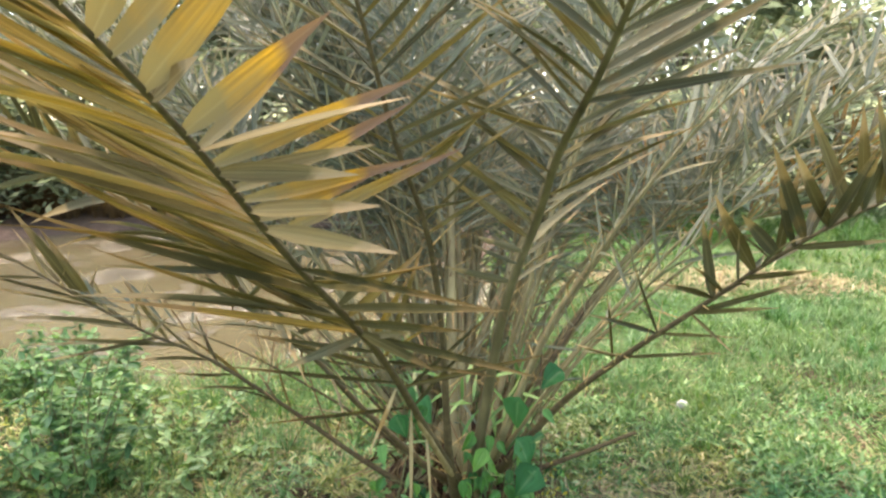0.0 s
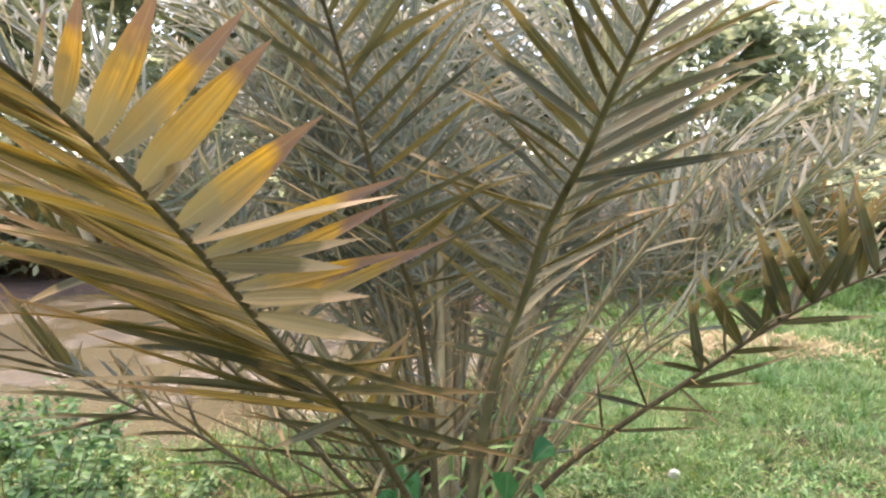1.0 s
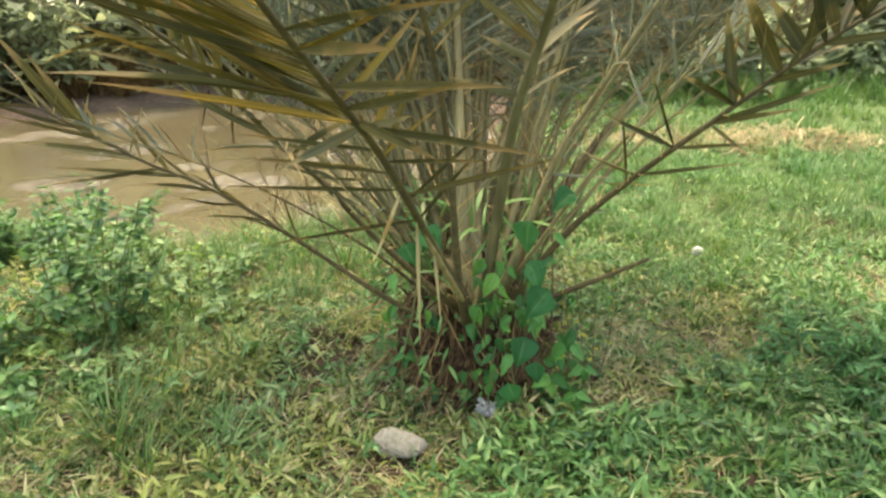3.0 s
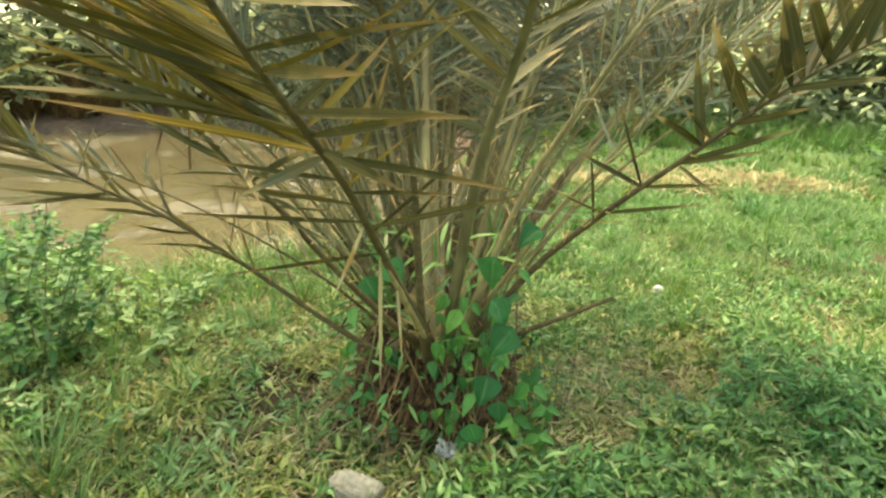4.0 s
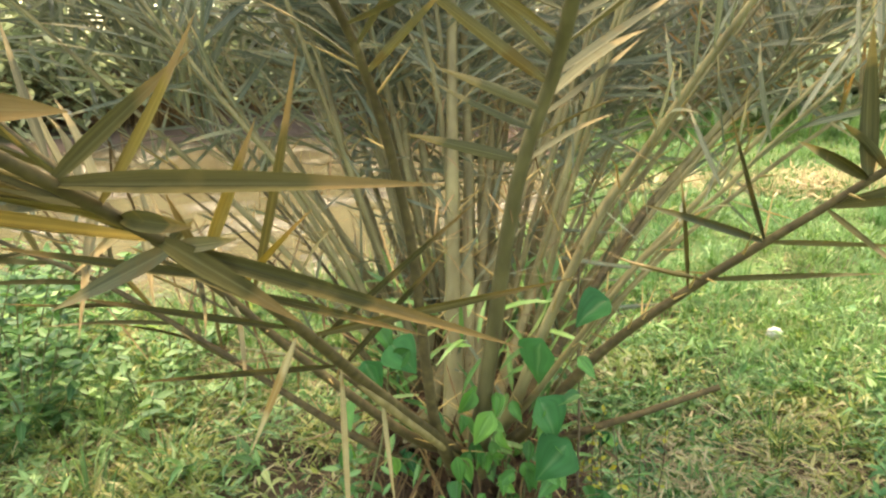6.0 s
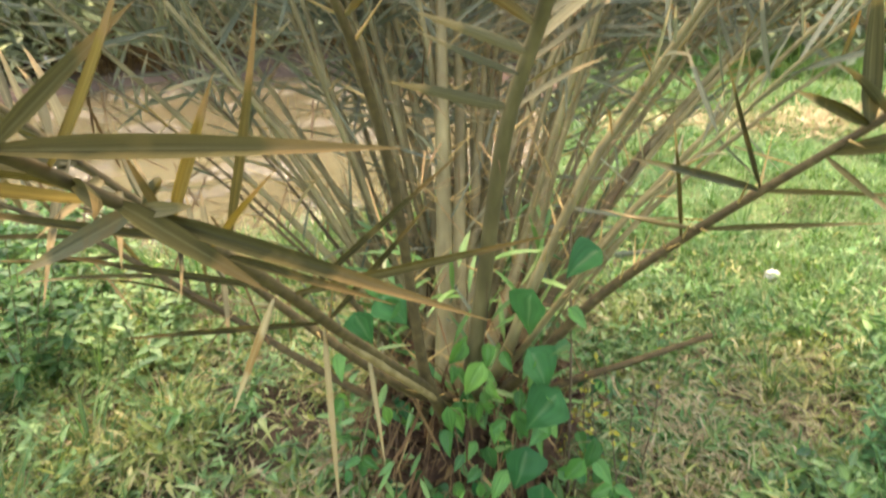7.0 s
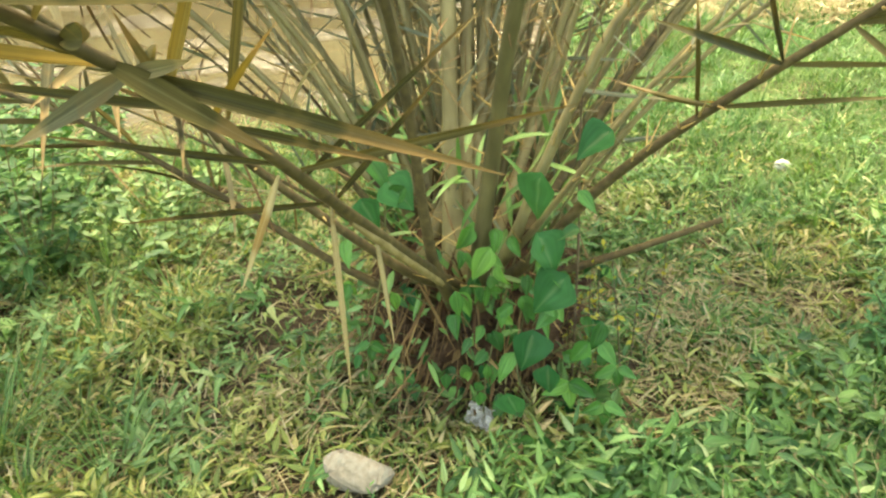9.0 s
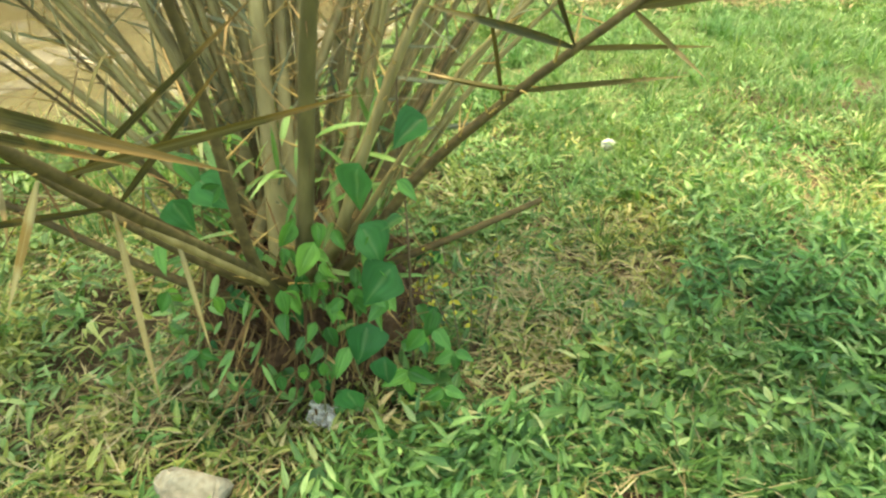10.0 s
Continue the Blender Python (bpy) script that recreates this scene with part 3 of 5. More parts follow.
SIDE_UP = [
    (0.55, 0.648, 1.602, 1.353, 0.031), (0.62, 0.641, 1.526, 1.405, 0.036), (0.66, 0.703, 1.508, 1.374, 0.036),
    (0.66, 0.885, 1.608, 1.486, 0.029), (0.70, 0.765, 1.483, 1.518, 0.034), (0.74, 0.774, 1.439, 1.521, 0.036),
    (0.77, 0.823, 1.435, 1.598, 0.036), (0.79, 0.962, 1.493, 1.614, 0.031), (0.83, 0.918, 1.396, 1.650, 0.036),
    (0.81, 1.041, 1.502, 1.602, 0.031), (0.45, 0.488, 1.623, 1.215, 0.009), (0.36, 0.458, 1.705, 1.119, 0.009),
    (0.45, 0.324, 1.451, 1.141, 0.014), (0.55, 0.492, 1.403, 1.230, 0.018)]
SIDE_LOW = [
    (0.38, 0.796, 1.731, 0.953, 0.012), (0.45, 0.804, 1.662, 1.018, 0.012), (0.51, 0.877, 1.622, 1.112, 0.016),
    (0.51, 0.768, 1.624, 0.981, 0.010), (0.51, 1.018, 1.734, 1.154, 0.018), (0.60, 0.935, 1.549, 1.225, 0.020),
    (0.68, 1.136, 1.591, 1.292, 0.020), (0.38, 0.335, 1.578, 0.996, 0.010)]
# front frond, coming towards the path
front_frond = frond([(0.085, 2.08, 0.33), (0.03, 1.87, 0.52), (-0.046, 1.578, 0.797), (-0.121, 1.303, 1.063), (-0.218, 0.946, 1.332), (-0.291, 0.68, 1.547), (-0.35, 0.47, 1.69), (-0.42, 0.2, 1.80)],
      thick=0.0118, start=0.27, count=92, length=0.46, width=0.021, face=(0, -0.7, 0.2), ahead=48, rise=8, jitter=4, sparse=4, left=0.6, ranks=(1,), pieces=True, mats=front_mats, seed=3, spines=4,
      extra=[(*r, m_orange) for r in FRONT_ORANGE] + [(*r, m_dusty if r[0] > 0.64 else m_olive_shaded) for r in FRONT_DUSTY] + [(*r[:4], r[4] * 0.85, m_grey if i in (1, 10) else m_mixed if i in (9, 11, 12, 20) else m_olive_shaded) for i, r in enumerate(FRONT_GREY + FRONT_LOW + FRONT_YELLOW)], lift=0.3,
      label="olive frond with orange yellowing leaflets near its end", short_tip=0.45)
stalk = smooth_line([(0.085, 2.08, 0.33), (0.03, 1.87, 0.52), (-0.046, 1.578, 0.797), (-0.121, 1.303, 1.063)], 40)[2:27] + (0, -0.005, -0.011)
part("sheath", mesh_of("sheath", *tube(stalk, np.r_[np.linspace(0.0115, 0.0088, 20), 0.0084, 0.0078, 0.0068, 0.0052, 0.003], 10, 0.8, 0.06)[:2]), m_sheath, front_frond, "tan split dry sheath under the stalk")
# tall frond leaning over the path
frond([(0.105, 2.03, 0.34), (0.114, 1.95, 0.50), (0.141, 1.92, 0.725), (0.19, 1.83, 1.075), (0.255, 1.755, 1.295), (0.29, 1.60, 1.495), (0.34, 1.39, 1.67), (0.375, 1.227, 1.821), (0.43, 0.95, 2.02), (0.48, 0.70, 2.10)],
      thick=0.0165, base_mat=m_stalk, start=0.33, count=34, length=0.43, width=0.030, ahead=56, rise=12, jitter=6, face=(0, -1.0, -0.2), pieces=True, mats=grey_mats, seed=5, spines=8, label="dusty olive frond")
# low frond out over the grass
frond([(0.15, 2.10, 0.36), (0.22, 2.01, 0.47), (0.365, 1.949, 0.691), (0.528, 1.877, 0.871), (0.719, 1.793, 1.053), (0.891, 1.717, 1.218), (1.016, 1.662, 1.322), (1.144, 1.605, 1.405), (1.4, 1.5, 1.53)],
      thick=0.0130, start=0.55, count=16, length=0.32, width=0.030, ahead=60, rise=25, twist=18, face=(0, -1.0, 0.0), pieces=True, mats=grey_mats, seed=8, spines=18,
      lift=-0.1, extra=[(*r, m_leaflet if i % 2 else m_grey) for i, r in enumerate(SIDE_UP)] + [(*r, m_leaflet) for r in SIDE_LOW], label="low olive frond with brown leaflets")
# low thin frond towards the pond
frond([(0.0, 2.13, 0.27), (-0.12, 2.05, 0.36), (-0.266, 2.029, 0.46), (-0.507, 1.995, 0.652), (-0.74, 1.962, 0.82), (-0.92, 1.935, 0.91), (-1.085, 1.912, 1.009), (-1.286, 1.883, 1.141), (-1.5, 1.85, 1.26)],
      thick=0.010, start=0.30, count=14, length=0.36, width=0.016, ahead=46, rise=5, pieces=True, mats=side_mats, seed=13, spines=5,
      extra=[(*r, m_mixed if i < 2 else m_dead) for i, r in enumerate(THIN_DRY)], label="low thin frond with brown dry tips")
# frond behind the front one
frond([(0.04, 2.08, 0.36), (-0.04, 1.92, 0.49), (-0.223, 1.781, 0.738), (-0.334, 1.697, 0.907), (-0.502, 1.57, 1.137), (-0.606, 1.491, 1.28), (-0.779, 1.36, 1.428), (-0.878, 1.285, 1.545), (-1.1, 1.12, 1.70)],
      thick=0.011, start=0.36, count=40, length=0.44, width=0.020, ahead=72, rise=8, face=(0, -0.5, 0.1), pieces=True, mats=grey_mats, seed=21, spines=6, label="grey-green frond")
# inner upright frond
frond([(0.05, 1.99, 0.36), (0.03, 1.86, 0.54), (0.021, 1.814, 0.674), (0.0, 1.75, 1.02), (-0.04, 1.63, 1.30), (-0.102, 1.474, 1.51), (-0.153, 1.342, 1.739), (-0.204, 1.208, 1.946), (-0.27, 0.98, 2.15), (-0.33, 0.78, 2.25)],
      thick=0.010, start=0.42, count=30, length=0.40, width=0.021, ahead=50, rise=14, jitter=7, face=(0, -0.8, 0), pieces=True, mats=grey_mats, seed=22, spines=10, label="grey-green frond")
# right-hand inner fronds
frond([(0.12, 2.13, 0.38), (0.20, 2.03, 0.50), (0.385, 1.99, 0.798), (0.466, 1.983, 0.91), (0.594, 1.974, 1.039), (0.686, 1.966, 1.146), (0.85, 1.94, 1.32), (1.05, 1.9, 1.48)],
      thick=0.0085, base_mat=m_petiole, start=0.48, count=13, length=0.30, width=0.015, seed=23, spines=8, label="grey-green frond")
frond([(0.12, 2.13, 0.36), (0.18, 2.03, 0.50), (0.25, 2.0, 0.717), (0.35, 2.0, 0.962), (0.424, 2.0, 1.082), (0.6, 1.95, 1.38), (0.8, 1.88, 1.65), (1.0, 1.8, 1.8)],
      thick=0.0145, base_mat=m_petiole, start=0.48, count=20, length=0.34, width=0.018, seed=24, spines=10, label="grey-green frond")
frond([(0.22, 2.15, 0.48), (0.55, 2.42, 0.93), (0.985, 2.80, 1.25), (1.35, 2.95, 1.48), (1.75, 3.05, 1.68)],
      thick=0.010, start=0.36, count=34, length=0.34, width=0.018, ahead=66, rise=40, seed=25, spines=6, far_mat=m_leaflet_tan, label="yellowish frond")
# thin fronds leaning over the pond bank
for k, (az, el) in enumerate(((172, 44), (186, 52), (160, 50), (198, 38))):
    out = np.array((math.cos(radians(az)), math.sin(radians(az)), 0))
    p0 = np.array((PALM[0] - 0.06, PALM[1] - 0.1, 0.36)) + out * 0.08
    frond([p0, p0 + out * 0.35 * math.cos(radians(el + 6)) + (0, 0, 0.35 * math.sin(radians(el + 6))), p0 + out * 0.8 * math.cos(radians(el)) + (0, 0.02, 0.8 * math.sin(radians(el))),
           p0 + out * 1.25 * math.cos(radians(el - 5)) + (0, 0.03, 1.25 * math.sin(radians(el - 5)))], thick=0.006, start=0.72, count=7, length=0.24, width=0.012, ahead=58, rise=20, jitter=14,
          seed=240 + k, spines=9, wisps=5, label="thin brown-stalked frond over the pond bank")
# the stout stalks that stand in the middle: two places on each, and its thickness
fan = np.random.default_rng(77)
STALKS = [
    ((-0.088, 2.35, 0.688), (-0.179, 2.45, 1.006), 0.0165), ((-0.168, 2.40, 0.689), (-0.275, 2.50, 0.949), 0.0155), ((0.031, 2.20, 0.760), (0.022, 2.30, 1.029), 0.0185),
    ((0.056, 2.35, 0.837), (0.051, 2.45, 1.003), 0.0155), ((0.154, 2.40, 0.823), (0.233, 2.50, 0.992), 0.0150), ((-0.240, 2.40, 0.698), (-0.412, 2.50, 0.942), 0.0100),
    ((0.217, 2.30, 0.655), (0.280, 2.40, 0.823), 0.0130), ((0.092, 2.40, 0.780), (0.096, 2.50, 0.903), 0.0140), ((-0.02, 2.38, 0.72), (-0.07, 2.47, 1.00), 0.0135)]
for k, (a, b, thick) in enumerate(STALKS):
    a, b = np.array(a), np.array(b)
    d = (b - a) / np.linalg.norm(b - a)
    foot = a - d * (a[2] - 0.34) / d[2]
    out = np.array((d[0], d[1], 0)) / math.hypot(d[0], d[1])
    el = math.asin(d[2])
    pts = [foot, a, b]
    for u in (0.3, 0.55, 0.8, 1.0):
        bow = el - radians(30) * u * u
        pts.append(pts[-1] + (out * math.cos(bow) + np.array((0, 0, math.sin(bow)))) * 0.46 + fan.normal(0, 0.02, 3))
    frond(pts, thick=thick * 0.92, start=fan.uniform(0.32, 0.40), count=56, length=fan.uniform(0.34, 0.44), width=0.017, ahead=52, rise=22, jitter=18,
          seed=140 + k, spines=12, wisps=8, base_mat=m_petiole, label="stout olive-grey frond stalk with long thorns")
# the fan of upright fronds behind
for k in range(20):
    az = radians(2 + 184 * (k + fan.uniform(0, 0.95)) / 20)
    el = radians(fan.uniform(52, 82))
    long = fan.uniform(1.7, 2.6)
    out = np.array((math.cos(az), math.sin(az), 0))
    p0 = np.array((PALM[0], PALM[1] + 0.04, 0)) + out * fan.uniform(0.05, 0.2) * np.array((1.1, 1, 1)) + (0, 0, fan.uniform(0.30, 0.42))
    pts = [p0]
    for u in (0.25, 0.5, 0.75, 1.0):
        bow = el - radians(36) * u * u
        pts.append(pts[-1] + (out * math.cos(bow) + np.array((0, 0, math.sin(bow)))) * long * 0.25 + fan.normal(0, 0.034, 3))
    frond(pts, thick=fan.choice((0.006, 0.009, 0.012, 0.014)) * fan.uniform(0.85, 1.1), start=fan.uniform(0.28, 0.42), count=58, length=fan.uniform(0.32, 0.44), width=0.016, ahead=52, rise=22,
          jitter=19, seed=100 + k, spines=9, wisps=10, base_mat=m_petiole, label="dusty grey-green frond paled by painted haze")
for k in range(7):
    az, el = radians(-6 + 10.5 * k), radians(fan.uniform(42, 60))
    out = np.array((math.cos(az), math.sin(az), 0))
    pts = [np.array((PALM[0], PALM[1], 0)) + out * fan.uniform(0.08, 0.18) + (0, 0, fan.uniform(0.36, 0.46))]
    long = fan.uniform(1.8, 2.5)
    for u in (0.25, 0.5, 0.75, 1.0):
        bow = el - radians(28) * u * u
        pts.append(pts[-1] + (out * math.cos(bow) + np.array((0, 0, math.sin(bow)))) * long * 0.25 + fan.normal(0, 0.025, 3))
    frond(pts, thick=fan.uniform(0.007, 0.011), start=fan.uniform(0.42, 0.5), count=44, length=fan.uniform(0.3, 0.4), width=0.019, ahead=54, rise=24,
          jitter=14, seed=160 + k, spines=6, wisps=6, base_mat=m_petiole, far_mat=m_leaflet_tan if k % 3 == 1 else None, label="dusty grey-green frond paled by painted haze")
# fronds leaning back over the pond
for k in range(6):
    az, el = radians(138 + 11 * k + fan.uniform(-4, 4)), radians(fan.uniform(54, 68))
    out = np.array((math.cos(az), math.sin(az), 0))
    pts = [np.array((PALM[0], PALM[1] + 0.02, 0)) + out * fan.uniform(0.08, 0.18) + (0, 0, fan.uniform(0.36, 0.44))]
    long = fan.uniform(2.3, 2.9)
    for u in (0.25, 0.5, 0.75, 1.0):
        bow = el - radians(30) * u * u
        pts.append(pts[-1] + (out * math.cos(bow) + np.array((0, 0, math.sin(bow)))) * long * 0.25 + fan.normal(0, 0.03, 3))
    frond(pts, thick=fan.uniform(0.007, 0.010), start=fan.uniform(0.36, 0.46), count=60, length=fan.uniform(0.36, 0.48), width=0.017, ahead=54, rise=22,
          jitter=17, seed=220 + k, spines=4, wisps=5, base_mat=m_petiole, label="grey-green frond leaning back over the pond")
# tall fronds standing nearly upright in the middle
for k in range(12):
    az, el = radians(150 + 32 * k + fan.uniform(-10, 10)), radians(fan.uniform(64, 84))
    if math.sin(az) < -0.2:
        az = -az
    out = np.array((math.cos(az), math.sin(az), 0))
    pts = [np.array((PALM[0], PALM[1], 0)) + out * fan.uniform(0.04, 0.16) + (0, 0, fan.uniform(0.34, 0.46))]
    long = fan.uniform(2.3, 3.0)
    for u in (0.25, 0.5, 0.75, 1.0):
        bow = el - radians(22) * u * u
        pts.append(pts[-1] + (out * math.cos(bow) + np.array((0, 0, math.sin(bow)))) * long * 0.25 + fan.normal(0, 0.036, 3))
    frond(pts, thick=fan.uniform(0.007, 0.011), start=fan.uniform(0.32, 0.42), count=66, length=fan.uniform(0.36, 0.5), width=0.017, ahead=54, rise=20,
          jitter=18, seed=180 + k, spines=4, wisps=6, base_mat=m_petiole, label="tall dusty grey-green frond paled by painted haze")
# broken stub
stub = smooth_line([(0.25, 2.11, 0.36), (0.336, 2.109, 0.40), (0.5, 2.10, 0.475), (0.655, 2.09, 0.55)], 16)
part("broken_stalk", mesh_of("broken_stalk", *tube(stub, np.linspace(0.013, 0.008, 16), 8, 0.8, 0.05)[:2]), m_rachis, palm, "broken brown leaf stalk")

# the base: old leaf bases, soil and fibre
bm = bmesh.new()
bmesh.ops.create_icosphere(bm, subdivisions=5, radius=1.0)
for v in bm.verts:
    n = v.co.normalized()
    r = 1 + 0.20 * noise.noise(n * 3.2) + 0.16 * noise.noise(n * 7) + 0.10 * noise.noise(n * 17)
    v.co = Vector((PALM[0] - 0.01 + n.x * 0.235 * r * (1.15 - 0.25 * n.z), PALM[1] + 0.02 + n.y * 0.23 * r * (1.15 - 0.25 * n.z), 0.17 + n.z * 0.30 * r))
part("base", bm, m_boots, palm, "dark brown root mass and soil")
g = np.random.default_rng(5)
for k in range(30):
    a = g.uniform(0, 2 * math.pi)
    r0 = g.uniform(0.17, 0.25)
    z0 = g.uniform(0.12, 0.36)
    o = np.array((math.cos(a), math.sin(a), 0))
    p = np.array((PALM[0], PALM[1] + 0.02, z0)) + o * r0
    q = p + o * g.uniform(0.03, 0.09) + (0, 0, g.uniform(0.06, 0.17))
    line = np.linspace(p - (o * 0.05), q, 5)
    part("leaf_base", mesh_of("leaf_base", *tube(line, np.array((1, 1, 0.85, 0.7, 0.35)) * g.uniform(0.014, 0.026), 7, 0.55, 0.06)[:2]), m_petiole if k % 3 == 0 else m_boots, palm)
n = 300
a = g.uniform(0, 2 * np.pi, n)
r = g.uniform(0.18, 0.28, n)
z = g.uniform(0.1, 0.5, n)
pos = np.stack([PALM[0] + np.cos(a) * r, PALM[1] + 0.02 + np.sin(a) * r, z], 1)
way = np.stack([np.cos(a) * 0.3 + g.normal(0, 0.3, n), np.sin(a) * 0.3 + g.normal(0, 0.3, n), g.normal(-0.4, 0.7, n)], 1)
way /= np.linalg.norm(way, axis=1)[:, None]
data = blades(pos, way, g.uniform(0.06, 0.22, n), g.uniform(0.002, 0.006, n), g.uniform(0, 0.5, n))
part("fibre", mesh_of("fibre", data[0], data[1], m_fibre, data[2]), None, palm, "dry brown fibre", kind="stuff")

n = 420
a = g.uniform(0, 2 * np.pi, n)
z = g.uniform(0.42, 1.25, n)
r = g.uniform(0.04, 0.24, n) + 0.3 * (z - 0.42) * g.uniform(0, 1, n)
pos = np.stack([PALM[0] + 0.02 + np.cos(a) * r * 1.15, PALM[1] - 0.03 + np.sin(a) * r, z], 1)
way = np.stack([np.cos(a) * 0.5 + g.normal(0, 0.6, n), np.sin(a) * 0.5 + g.normal(0, 0.6, n), g.normal(0.25, 0.6, n)], 1)
way /= np.linalg.norm(way, axis=1)[:, None]
data = blades(pos, way, g.uniform(0.04, 0.17, n), g.uniform(0.0018, 0.0045, n), g.uniform(-0.4, 0.8, n))
part("fibre", mesh_of("fibre", data[0], data[1], m_fibre, data[2]), None, palm, "thin dry brown thorns and strands", kind="stuff")
n = 150
a = g.uniform(0, 2 * np.pi, n)
pos = np.stack([PALM[0] + np.cos(a) * 0.2, PALM[1] - 0.05 + np.sin(a) * 0.18, g.uniform(0.3, 0.75, n)], 1)
way = np.stack([np.cos(a) * 0.4 + g.normal(0, 0.35, n), np.sin(a) * 0.4 + g.normal(0, 0.35, n), g.uniform(0.1, 1, n)], 1)
data = leaves(pos, way, np.stack([g.normal(0, 0.4, n), -np.ones(n) * 0.5, np.ones(n)], 1), g.uniform(0.08, 0.17, n), g.uniform(0.010, 0.018, n), g.normal(-0.35, 0.2, n), segs=4)
tagged(new("climbing_grass", mesh_of("climbing_grass", data[0], data[1], m_cover, data[2])), "light green grass leaves growing up between the palm stalks", "grass", kind="stuff")
n = 420
a = g.uniform(0, 2 * np.pi, n)
r = 0.2 + np.abs(g.normal(0, 0.11, n))
x, y = PALM[0] + np.cos(a) * r, PALM[1] + np.sin(a) * r
z = np.maximum(height(x, y), 0.0) + g.uniform(0.005, 0.05, n) + np.clip(0.30 - r, 0, 1) * g.uniform(0, 2.6, n)
way = np.stack([np.cos(a) + g.normal(0, 0.6, n), np.sin(a) + g.normal(0, 0.6, n), g.normal(-0.2, 0.5, n)], 1)
data = leaves(np.stack([x, y, z], 1), way, g.normal(0, 0.5, (n, 3)) + (0, 0, 1), g.uniform(0.04, 0.11, n), g.uniform(0.008, 0.022, n), g.normal(0, 0.25, n), segs=2)
tagged(new("leaf_litter", mesh_of("leaf_litter", data[0], data[1], m_fibre, data[2])), "dry brown leaves heaped round the palm base", "leaf litter", kind="stuff")

n = 260
a = g.uniform(0, 2 * np.pi, n)
z = g.uniform(0.12, 0.46, n)
r = 0.275 - 0.25 * np.clip(z - 0.2, 0, 1) + g.uniform(-0.02, 0.03, n)
pos = np.stack([PALM[0] - 0.01 + np.cos(a) * r, PALM[1] + 0.02 + np.sin(a) * r, z], 1)
way = np.stack([np.cos(a) * 0.2 + g.normal(0, 0.3, n), np.sin(a) * 0.2 + g.normal(0, 0.3, n), -np.ones(n)], 1)
way /= np.linalg.norm(way, axis=1)[:, None]
data = blades(pos, way, g.uniform(0.08, 0.3, n) * np.clip(z / 0.3, 0.4, 1), g.uniform(0.0015, 0.005, n), g.uniform(-0.05, 0.15, n))
part("fibre", mesh_of("fibre", data[0], data[1], m_fibre, data[2]), None, palm, "hanging brown roots and shreds", kind="stuff")

n = 130
a = g.uniform(math.pi * 0.95, math.pi * 1.75, n)
z = g.uniform(0.16, 0.50, n)
r = 0.29 - 0.2 * np.clip(z - 0.2, 0, 1) + g.uniform(-0.01, 0.05, n)
pos = np.stack([PALM[0] - 0.02 + np.cos(a) * r, PALM[1] + 0.02 + np.sin(a) * r, z], 1)
way = np.stack([np.cos(a) * 0.25 + g.normal(0, 0.35, n), np.sin(a) * 0.25 + g.normal(0, 0.2, n), g.uniform(-1.2, -0.3, n)], 1)
data = leaves(pos, way, np.stack([np.cos(a), np.sin(a), g.uniform(0, 0.8, n)], 1), g.uniform(0.08, 0.24, n), g.uniform(0.004, 0.011, n), g.normal(0, 0.2, n), segs=4)
part("fibre", mesh_of("fibre", data[0], data[1], m_fibre, data[2]), None, palm, "brown shrivelled leaf shreds hanging from the stalk bases", kind="stuff")
n = 110
a = g.uniform(math.pi * 0.95, math.pi * 1.6, n)
z = g.uniform(0.06, 0.46, n)
r = 0.31 - 0.2 * np.clip(z - 0.2, 0, 1) + g.uniform(-0.01, 0.06, n)
pos = np.stack([PALM[0] - 0.02 + np.cos(a) * r, PALM[1] + 0.02 + np.sin(a) * r, z], 1)
way = np.stack([np.cos(a) * 0.6 + g.normal(0, 0.5, n), np.sin(a) * 0.6 + g.normal(0, 0.4, n), g.uniform(-0.6, 0.7, n)], 1)
data = leaves(pos, way, np.stack([g.normal(0, 0.4, n), -np.ones(n) * 0.6, np.ones(n)], 1), g.uniform(0.035, 0.08, n), g.uniform(0.010, 0.02, n), g.normal(-0.3, 0.2, n), segs=4)
tagged(new("climbing_grass", mesh_of("climbing_grass", data[0], data[1], m_cover, data[2])), "small green leaves growing up the foot of the palm", "grass", kind="stuff")

# dry sticks and shrivelled leaflets low on the pond side
n = 130
pos = np.stack([g.uniform(-0.95, 0.0, n), g.uniform(1.95, 2.5, n), np.zeros(n)], 1)
pos[:, 2] = 0.36 - pos[:, 0] * g.uniform(0.45, 1.0, n) + g.uniform(-0.04, 0.12, n)
way = np.stack([g.normal(-0.3, 0.7, n), g.normal(0, 0.4, n), g.normal(0.1, 0.55, n)], 1)
way /= np.linalg.norm(way, axis=1)[:, None]
data = blades(pos, way, g.uniform(0.1, 0.34, n), g.uniform(0.003, 0.008, n), g.uniform(-0.2, 0.3, n))
part("fibre", mesh_of("fibre", data[0], data[1], m_fibre, data[2]), None, palm, "thin brown shrivelled leaflets and sticks", kind="stuff")

# dry leaflets hanging from the front frond
for p, q, wd in (((-0.094, 1.403, 0.95), (-0.156, 1.360, 0.793), 0.011), ((-0.066, 1.51, 0.855), (-0.061, 1.480, 0.519), 0.010), ((-0.033, 1.629, 0.748), (-0.014, 1.620, 0.510), 0.009)):
    y = Vector(q) - Vector(p)
    ln = y.length
    y.normalize()
    z = Vector((0.25, -1, 0)).normalized()
    z = (z - y * y.dot(z)).normalized()
    x = y.cross(z)
    lo = part("dead_leaflet", LEAFLETS[m_dead.name][0], None, palm, "pale dead hanging leaflet")
    lo.matrix_basis = Matrix.LocRotScale(Vector(p), Matrix((x, y, z)).transposed().to_quaternion(), Vector((wd, ln, ln * 0.4)))

